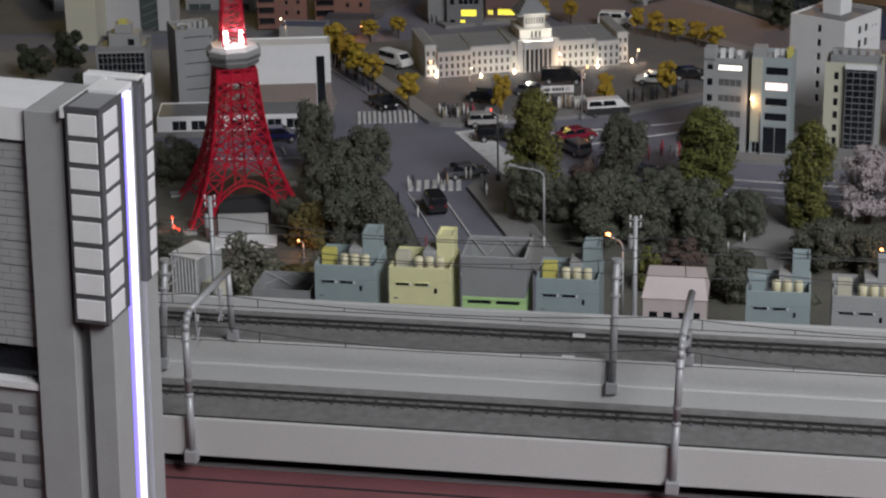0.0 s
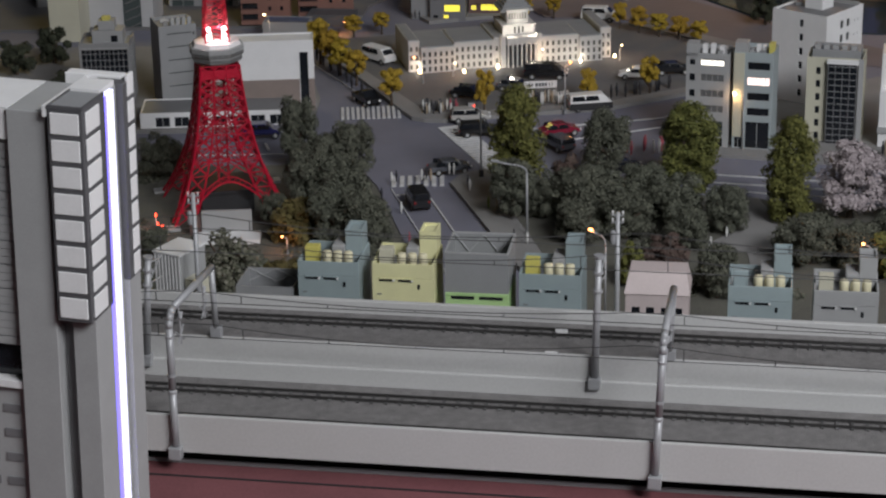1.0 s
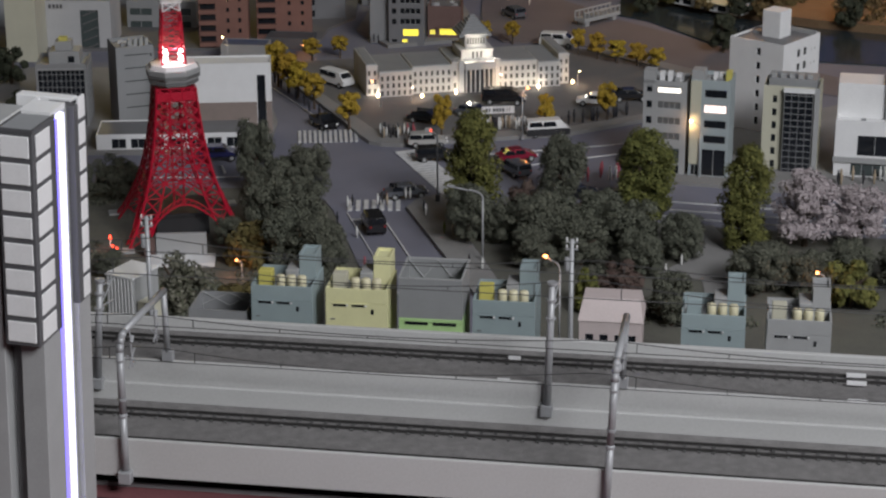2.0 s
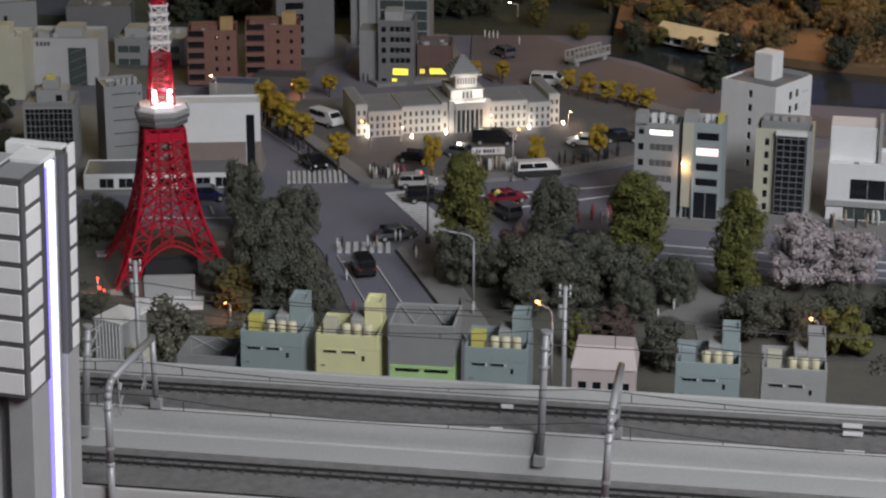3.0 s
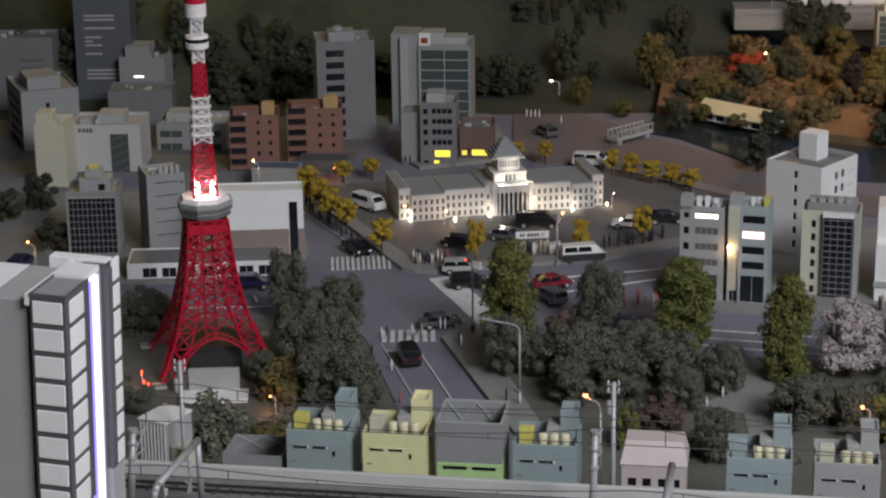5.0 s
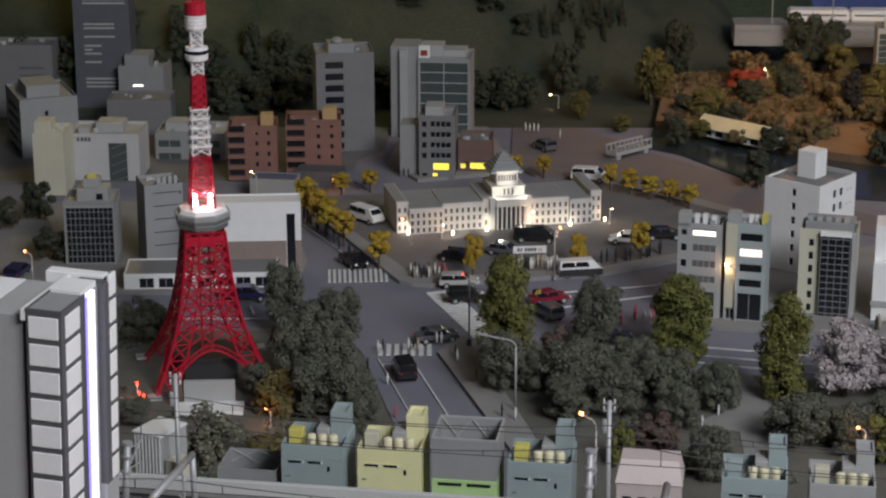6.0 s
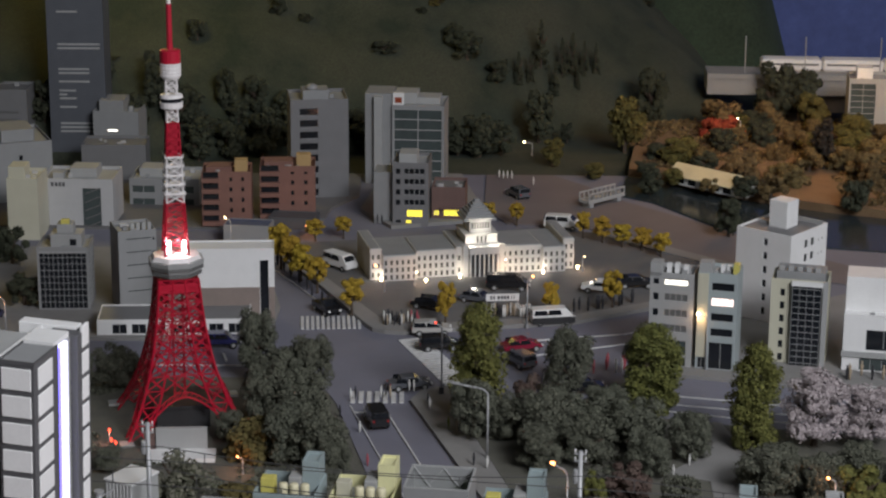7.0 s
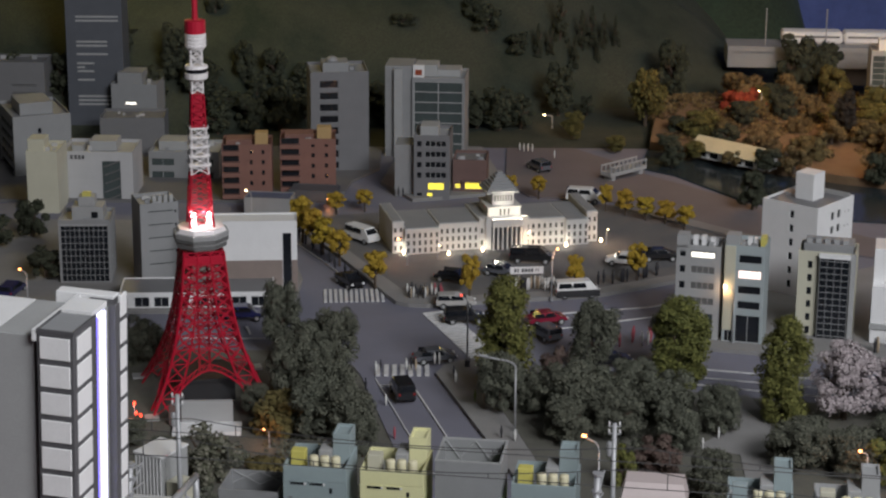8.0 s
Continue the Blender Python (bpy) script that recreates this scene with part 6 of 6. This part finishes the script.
def car(x, y, rot, colour, label, kind="sedan", L=0.0375, W=0.0155, z=0.0):
    H = {"sedan": 0.0128, "wagon": 0.0142, "van": 0.0165, "bus": 0.0165, "pickup": 0.0148}[kind]
    ob = thing("model_car", pose(x, y, z, 0, 0, rot), label, "car", "model cars")
    prof = {"sedan": [(-.5, .28), (-.49, .58), (-.33, .64), (-.20, .98), (.10, 1.0), (.27, .66), (.46, .56), (.5, .3)],
            "wagon": [(-.5, .28), (-.49, .62), (-.44, .95), (.08, 1.0), (.26, .64), (.46, .54), (.5, .3)],
            "van": [(-.5, .22), (-.49, .6), (-.46, .97), (.20, 1.0), (.36, .60), (.48, .50), (.5, .25)],
            "bus": [(-.5, .2), (-.495, .6), (-.48, .98), (.30, 1.0), (.42, .62), (.495, .5), (.5, .22)],
            "pickup": [(-.5, .28), (-.5, .6), (-.08, .6), (-.05, .97), (.14, 1.0), (.28, .64), (.48, .56), (.5, .3)]}[kind]
    bm = bmesh.new()
    rings = []
    for s, q in ((-1, 1.0), (1, 1.0)):
        rings.append([bm.verts.new((px * L, s * W / 2 * (0.84 if pz > 0.8 else 1.0), pz * H)) for px, pz in prof])
    n = len(prof)
    for i in range(n):
        bm.faces.new((rings[0][i], rings[0][(i + 1) % n], rings[1][(i + 1) % n], rings[1][i]))
    bm.faces.new(rings[0][::-1])
    bm.faces.new(rings[1])
    bmesh.ops.bevel(bm, geom=[e for e in bm.edges], offset=0.0005, segments=2, affect="EDGES")
    part("body", bm, paint(*colour), ob, smooth=False)
    lo, hi = 0.66 * H, 0.93 * H
    back, front = (-0.36, 0.16) if kind == "sedan" else (-0.45, 0.17) if kind != "pickup" else (-0.03, 0.16)
    for s in (-1, 1):
        bm = bmesh.new()
        y0, y1 = s * W / 2 * 0.985, s * W / 2 * 0.875
        for a, b in ((back, (back + front) / 2 - 0.012), ((back + front) / 2 + 0.012, front)):
            v = [bm.verts.new(p) for p in ((a * L, y0, lo), (b * L + 0.0008, y0, lo), (b * L - 0.0008, y1, hi), (a * L + 0.0006, y1, hi))]
            w = [bm.verts.new((p.co.x, p.co.y + s * 0.0005, p.co.z)) for p in v]
            for i in range(4):
                bm.faces.new((v[i], v[(i + 1) % 4], w[(i + 1) % 4], w[i]))
            bm.faces.new(v)
            bm.faces.new(w)
        part("side_window", bm, "glass", ob)
    fx0, fx1 = {"sedan": (.255, .125), "wagon": (.25, .105), "van": (.345, .225), "bus": (.41, .315), "pickup": (.27, .155)}[kind]
    rear = {"sedan": (-.318, -.212), "wagon": (-.4885, -.447), "van": (-.490, -.463), "bus": (-.494, -.482), "pickup": (-.076, -.052)}[kind]
    for x0, x1 in ((fx0, fx1), rear):
        bm = bmesh.new()
        v = [bm.verts.new(p) for p in ((x0 * L, -W * 0.40, lo), (x0 * L, W * 0.40, lo), (x1 * L, W * 0.35, hi), (x1 * L, -W * 0.35, hi))]
        d = 0.0006 if x0 > 0 else -0.0006
        w = [bm.verts.new((p.co.x + d, p.co.y, p.co.z + 0.0003)) for p in v]
        for i in range(4):
            bm.faces.new((v[i], v[(i + 1) % 4], w[(i + 1) % 4], w[i]))
        bm.faces.new(v)
        bm.faces.new(w)
        part("windscreen" if x0 > 0 else "rear_window", bm, "glass", ob)
    if "and black" in label:
        for s in (-1, 1):
            boxes("lower_panel", [(-0.49 * L, 0.485 * L, min(s * W * 0.49, s * W * 0.507), max(s * W * 0.49, s * W * 0.507), 0.20 * H, 0.52 * H)], "car_black", ob, "black lower side panel")
    for px in (-0.31, 0.32):
        for s in (-1, 1):
            bm = bmesh.new()
            bar(bm, (px * L, s * W * 0.36, 0.0031), (px * L, s * W * 0.51, 0.0031), 0.0031, 12)
            wh = part("wheel", bm, "tyre", ob)
            bm = bmesh.new()
            bar(bm, (px * L, s * W * 0.50, 0.0031), (px * L, s * W * 0.516, 0.0031), 0.0018, 10)
            part("rim", bm, "grey", wh)
    for s in (-1, 1):
        boxes("tail_light", [(-0.5 * L - 0.0003, -0.485 * L, min(s * W * .33, s * W * .45), max(s * W * .33, s * W * .45), 0.48 * H, 0.58 * H)], "tail", ob)
        boxes("headlight", [(0.475 * L, 0.5 * L + 0.0002, min(s * W * .30, s * W * .45), max(s * W * .30, s * W * .45), 0.40 * H, 0.52 * H)], "white", ob)
    return ob


M["tail"] = mat("tail_light", (0.25, 0.01, 0.01), 0.3, 0.05, bump=0)
BLK, SIL, WHT, RED, BLU, GRY = ("black", (0.012, 0.012, 0.014)), ("silver", (0.42, 0.41, 0.39)), ("white", (0.75, 0.75, 0.74)), ("red", (0.20, 0.010, 0.030)), ("blue", (0.02, 0.022, 0.09)), ("grey", (0.10, 0.105, 0.12))
car(-0.026, 1.447, 103, BLK, "black minivan driving up the main road", "van")
car(0.000, 1.533, 14, GRY, "dark grey car turning at the crossing", "sedan")
car(-0.084, 1.748, -62, BLK, "black pickup waiting at the avenue crossing", "pickup")
car(-0.176, 1.645, 2, BLU, "dark blue car parked below the tower", "wagon")
car(0.018, 1.684, 3, SIL, "silver estate car at the crossing", "wagon")
car(0.026, 1.640, 7, BLK, "black saloon waiting at the crossing", "wagon")
car(0.101, 1.638, 18, RED, "dark red car parked behind the trees", "sedan")
car(0.098, 1.598, 120, GRY, "grey hatchback parked behind the trees", "wagon")
car(0.152, 1.527, 12, BLK, "black car beside the hatched area", "sedan")
car(0.133, 1.719, 10, WHT, "white and black minibus on the side street", "bus", 0.042)
car(0.094, 1.822, -6, BLK, "black minivan in the forecourt", "van", 0.044, z=0.002)
car(0.016, 1.757, -22, BLK, "black car in the forecourt", "sedan", 0.036, z=0.002)
car(0.062, 1.778, -25, GRY, "grey car in the forecourt", "sedan", 0.034, z=0.002)
car(0.186, 1.815, 170, WHT, "white car behind a ginkgo tree", "sedan", 0.038, z=0.002)
car(0.222, 1.832, 4, BLK, "black car in the forecourt corner", "sedan", 0.038, z=0.002)
car(-0.078, 1.892, -48, WHT, "white minibus beside the avenue trees", "bus", 0.040, z=0.002)
car(0.160, 2.052, -14, WHT, "white minivan behind the parliament", "van", 0.040, z=0.0008)
car(0.115, 2.190, 118, GRY, "grey car on the garden road", "wagon", 0.034)
car(0.397, 1.505, -96, WHT, "white pickup before the showroom", "pickup", 0.038)
car(-0.402, 1.712, 80, BLU, "blue car on the street behind the offices", "wagon", 0.038)
boxes("skirt", [(-0.0208, 0.0208, -0.0086, 0.0086, 0.0026, 0.0082)], "black", [ob for ob in scene.objects if ob.get("label", "").startswith("white and black")][0], "black lower panels")

# ---- street lamps, poles, banner ----
def street_lamp(x, y, h, reach, turn, lit, label, r=0.0008, z=0.0):
    ob = thing("street_lamp", pose(x, y, z, 0, 0, turn), label, "street lamp", "street lamps")
    bm = bmesh.new()
    bar(bm, (0, 0, 0), (0, 0, h * 0.86), r, 8, r * 0.8)
    last = Vector((0, 0, h * 0.86))
    for i in range(1, 6):
        a = i / 5 * math.pi / 2
        p = Vector((reach * 0.5 * (1 - math.cos(a)), 0, h * 0.86 + h * 0.10 * math.sin(a)))
        bar(bm, last, p, r * 0.8, 8)
        last = p
    tip = Vector((reach, 0, h))
    bar(bm, last, tip, r * 0.75, 8)
    part("pole", bm, "mast", ob, smooth=True)
    bm = bmesh.new()
    bar(bm, tip - Vector((reach * 0.12, 0, 0.0002)), tip + Vector((reach * 0.14, 0, 0.0006)), r * 1.5, 8, r * 1.1)
    part("head", bm, "mast" if not lit else lit, ob, "glowing lamp head" if lit else "")
    if lit:
        lamp("street_light", "POINT", ob.matrix_world @ Matrix.Translation(tip - Vector((0, 0, 0.004))), 0.006, (1.0, 0.6, 0.3) if lit == "lit_lamp" else (1.0, 0.4, 0.15), 0.0015)
    bm = bmesh.new()
    bar(bm, (0, 0, 0), (0, 0, 0.003), r * 1.8, 8)
    part("base", bm, "mast", ob)
    return ob


street_lamp(0.065, 1.366, 0.0645, 0.0255, 176, None, "tall grey curved street lamp, unlit", 0.0010)
street_lamp(0.264, 1.582, 0.0545, 0.0085, 180, "lit_lamp", "street lamp with warm glowing head")
street_lamp(0.1085, 1.705, 0.051, 0.005, 0, "lit_orange", "slim street lamp with orange glow")
street_lamp(-0.030, 1.810, 0.0285, 0.0085, 175, "lit_orange", "slim street lamp with orange glow", 0.0006)
street_lamp(-0.110, 2.014, 0.012, 0.010, 170, "lit_orange", "short street lamp with orange glow", 0.0006)
street_lamp(0.139, 2.396, 0.0175, 0.010, 180, "lit_lamp", "street lamp with warm glowing head", 0.0007)
street_lamp(0.404, 2.430, 0.042, 0.004, 180, "lit_lamp", "garden lamp with warm glowing head", 0.0007)
street_lamp(0.1155, 1.14, 0.0885, 0.0105, 180, "lit_orange", "street lamp with orange glow behind the houses", 0.0008)
street_lamp(0.322, 1.25, 0.034, 0.006, 180, "lit_orange", "park lamp with orange glow")
street_lamp(-0.127, 1.33, 0.016, 0.004, 180, "lit_orange", "low park lamp with orange glow", 0.0006)
street_lamp(-0.197, 1.955, 0.0375, 0.005, 180, "lit_lamp", "street lamp with warm glowing head", 0.0006)
street_lamp(-0.375, 1.65, 0.045, 0.006, 180, "lit_orange", "street lamp with orange glow")
street_lamp(0.172, 1.885, 0.016, 0.002, 0, "lit_lamp", "forecourt lamp with bright globe", 0.0005, 0.002)
street_lamp(0.0, 1.832, 0.014, 0.002, 0, "lit_lamp", "forecourt lamp with bright globe", 0.0005, 0.002)
street_lamp(0.094, 1.862, 0.019, 0.002, 180, "lit_lamp", "forecourt lamp with bright globe", 0.0005, 0.002)
o = thing("traffic_signal", pose(0.028, 1.516, 0.002), "slim traffic signal pole with red lamp", "traffic signal")
bm = bmesh.new()
bar(bm, (0, 0, 0), (0, 0, 0.060), 0.0009, 8)
bar(bm, (0, 0, 0.060), (-0.008, 0, 0.066), 0.0006, 6)
part("pole", bm, "mast", o)
boxes("signal_head", [(-0.0105, -0.0045, -0.001, 0.001, 0.0635, 0.067)], "grey", o)
boxes("red_lamp", [(-0.0062, -0.0048, -0.0014, -0.001, 0.0640, 0.0658)], "lit_red", o)
boxes("footing", [(-0.002, 0.002, -0.002, 0.002, 0, 0.006)], "charcoal", o)


def utility_pole(x, y, h, label):
    ob = thing("utility_pole", pose(x, y, 0, 0, 0, -8), label, "utility pole", "utility poles")
    bm = bmesh.new()
    bar(bm, (0, 0, 0), (0, 0, h), 0.0020, 10, 0.0015)
    part("pole", bm, "mast", ob, smooth=True)
    for z in (h - 0.002, h - 0.007):
        bm = bmesh.new()
        bar(bm, (-0.004, 0, z), (0.004, 0, z), 0.0006, 6)
        part("cross_arm", bm, "mast", ob)
    for z, s in ((h - 0.001, -1), (h - 0.001, 1), (h - 0.006, -1), (h - 0.006, 1)):
        bm = bmesh.new()
        bar(bm, (s * 0.0033, 0, z), (s * 0.0033, 0, z + 0.002), 0.0006, 6)
        part("insulator", bm, "white", ob)
    bm = bmesh.new()
    lathe(bm, -0.003, 0, [(0.0014, h - 0.022), (0.0018, h - 0.020), (0.0018, h - 0.014), (0.0012, h - 0.0125)], 10)
    part("transformer", bm, "mast", ob)
    return ob


utility_pole(0.1170, 1.035, 0.139, "grey utility pole with insulators behind the houses")
utility_pole(-0.161, 1.06, 0.147, "grey utility pole behind the viaduct")

o = thing("banner", pose(0.070, 1.733, 0.0028, 0, 0, 6), "white protest banner with dark lettering bars", "banner")
boxes("cloth", [(0, 0.032, 0, 0.0006, 0.0145, 0.0215)], "white", o)
for a, b in ((0.004, 0.006), (0.007, 0.0085), (0.011, 0.0135), (0.0142, 0.0165), (0.0172, 0.0192), (0.0200, 0.0222), (0.0245, 0.0252), (0.0268, 0.0275)):
    boxes("text_bar", [(a, b, -0.0003, 0.0, 0.0163, 0.0197)], "charcoal", o)
for x in (0.001, 0.031):
    boxes("stick", [(x - 0.0004, x + 0.0004, 0.0006, 0.0014, 0, 0.0215)], "grey", o)


# ---- small figures ----
def figure_mesh(name, material):
    bm = bmesh.new()
    lathe(bm, 0, 0, [(0.0011, 0), (0.0013, 0.004), (0.0019, 0.0085), (0.0021, 0.0125), (0.0015, 0.0148), (0.0007, 0.0155), (0.0012, 0.0165), (0.0013, 0.018), (0.0008, 0.0192)], 8)
    return finish(bm, name, material, True)


for k, c in (("white", (0.6, 0.6, 0.58)), ("dark", (0.02, 0.02, 0.025)), ("red", (0.35, 0.07, 0.09)), ("green", (0.16, 0.2, 0.04)), ("tan", (0.35, 0.28, 0.2))):
    M["fig_" + k] = mat("figure_" + k, c, 0.6, 0.1)
FIG = {k: figure_mesh("figurine", "fig_" + k) for k in ("white", "dark", "red", "green", "tan")}


def figure(x, y, k, s=0.54, z=0.0024):
    ob = tagged(new("figurine", FIG[k]), "tiny plain " + {"tan": "beige"}.get(k, k) + " peg figure standing on the street", "figurine", "street figures")
    ob.location, ob.scale = (x, y, z), (s, s, s)


fr = random.Random(8)
for x, y, k in [(-0.050, 1.499, "white"), (-0.046, 1.503, "dark"), (-0.024, 1.506, "white"), (-0.020, 1.510, "dark"), (-0.016, 1.505, "tan"), (-0.039, 1.42, "white"), (-0.057, 1.457, "dark"), (0.018, 1.477, "white"), (0.0165, 1.487, "dark"),
                (0.034, 1.431, "green"), (0.041, 1.427, "tan"), (0.043, 1.430, "white"), (0.054, 1.351, "dark"), (0.0645, 1.344, "white"), (-0.030, 1.347, "red"), (0.004, 1.521, "white"), (0.000, 1.522, "white")]:
    figure(x, y, k)
for i in range(26):
    figure(fr.uniform(-0.033, 0.006), fr.uniform(1.702, 1.722), fr.choice(("white", "dark", "tan", "dark", "red")))
for i in range(22):
    figure(0.074 + i * 0.0018 + fr.uniform(-0.0006, 0.0006), 1.735 + fr.uniform(-0.006, 0.002), fr.choice(("white", "white", "tan", "dark")), 0.65)
for i in range(16):
    figure(fr.uniform(0.155, 0.22), 0, "dark", 0.7)
    ob = scene.objects[-1]
    ob.location.y = 1.748 + (ob.location.x - 0.155) * 0.5 + fr.uniform(-0.004, 0.004)
for i in range(10):
    figure(fr.uniform(0.15, 0.20), fr.uniform(1.575, 1.595), fr.choice(("white", "dark", "red", "tan")), 0.7, 0.0)
for i in range(8):
    figure(-0.145 + i * 0.009 + fr.uniform(-.002, .002), 1.90 - i * 0.021, "dark", 0.7)
for i in range(10):
    figure(fr.uniform(0.385, 0.43), fr.uniform(1.555, 1.57), fr.choice(("white", "dark", "tan")), 0.7)
for x, y in ((0.225, 1.352), (0.345, 1.345), (-0.102, 1.44), (0.21, 1.33), (0.10, 2.27), (0.095, 2.275), (0.105, 2.272), (0.11, 2.27), (0.135, 2.24), (-0.045, 2.068), (-0.04, 2.066), (0.0, 2.07), (0.06, 2.09)):
    figure(x, y, "white" if y < 2 or y > 2.2 else "dark", 0.5)
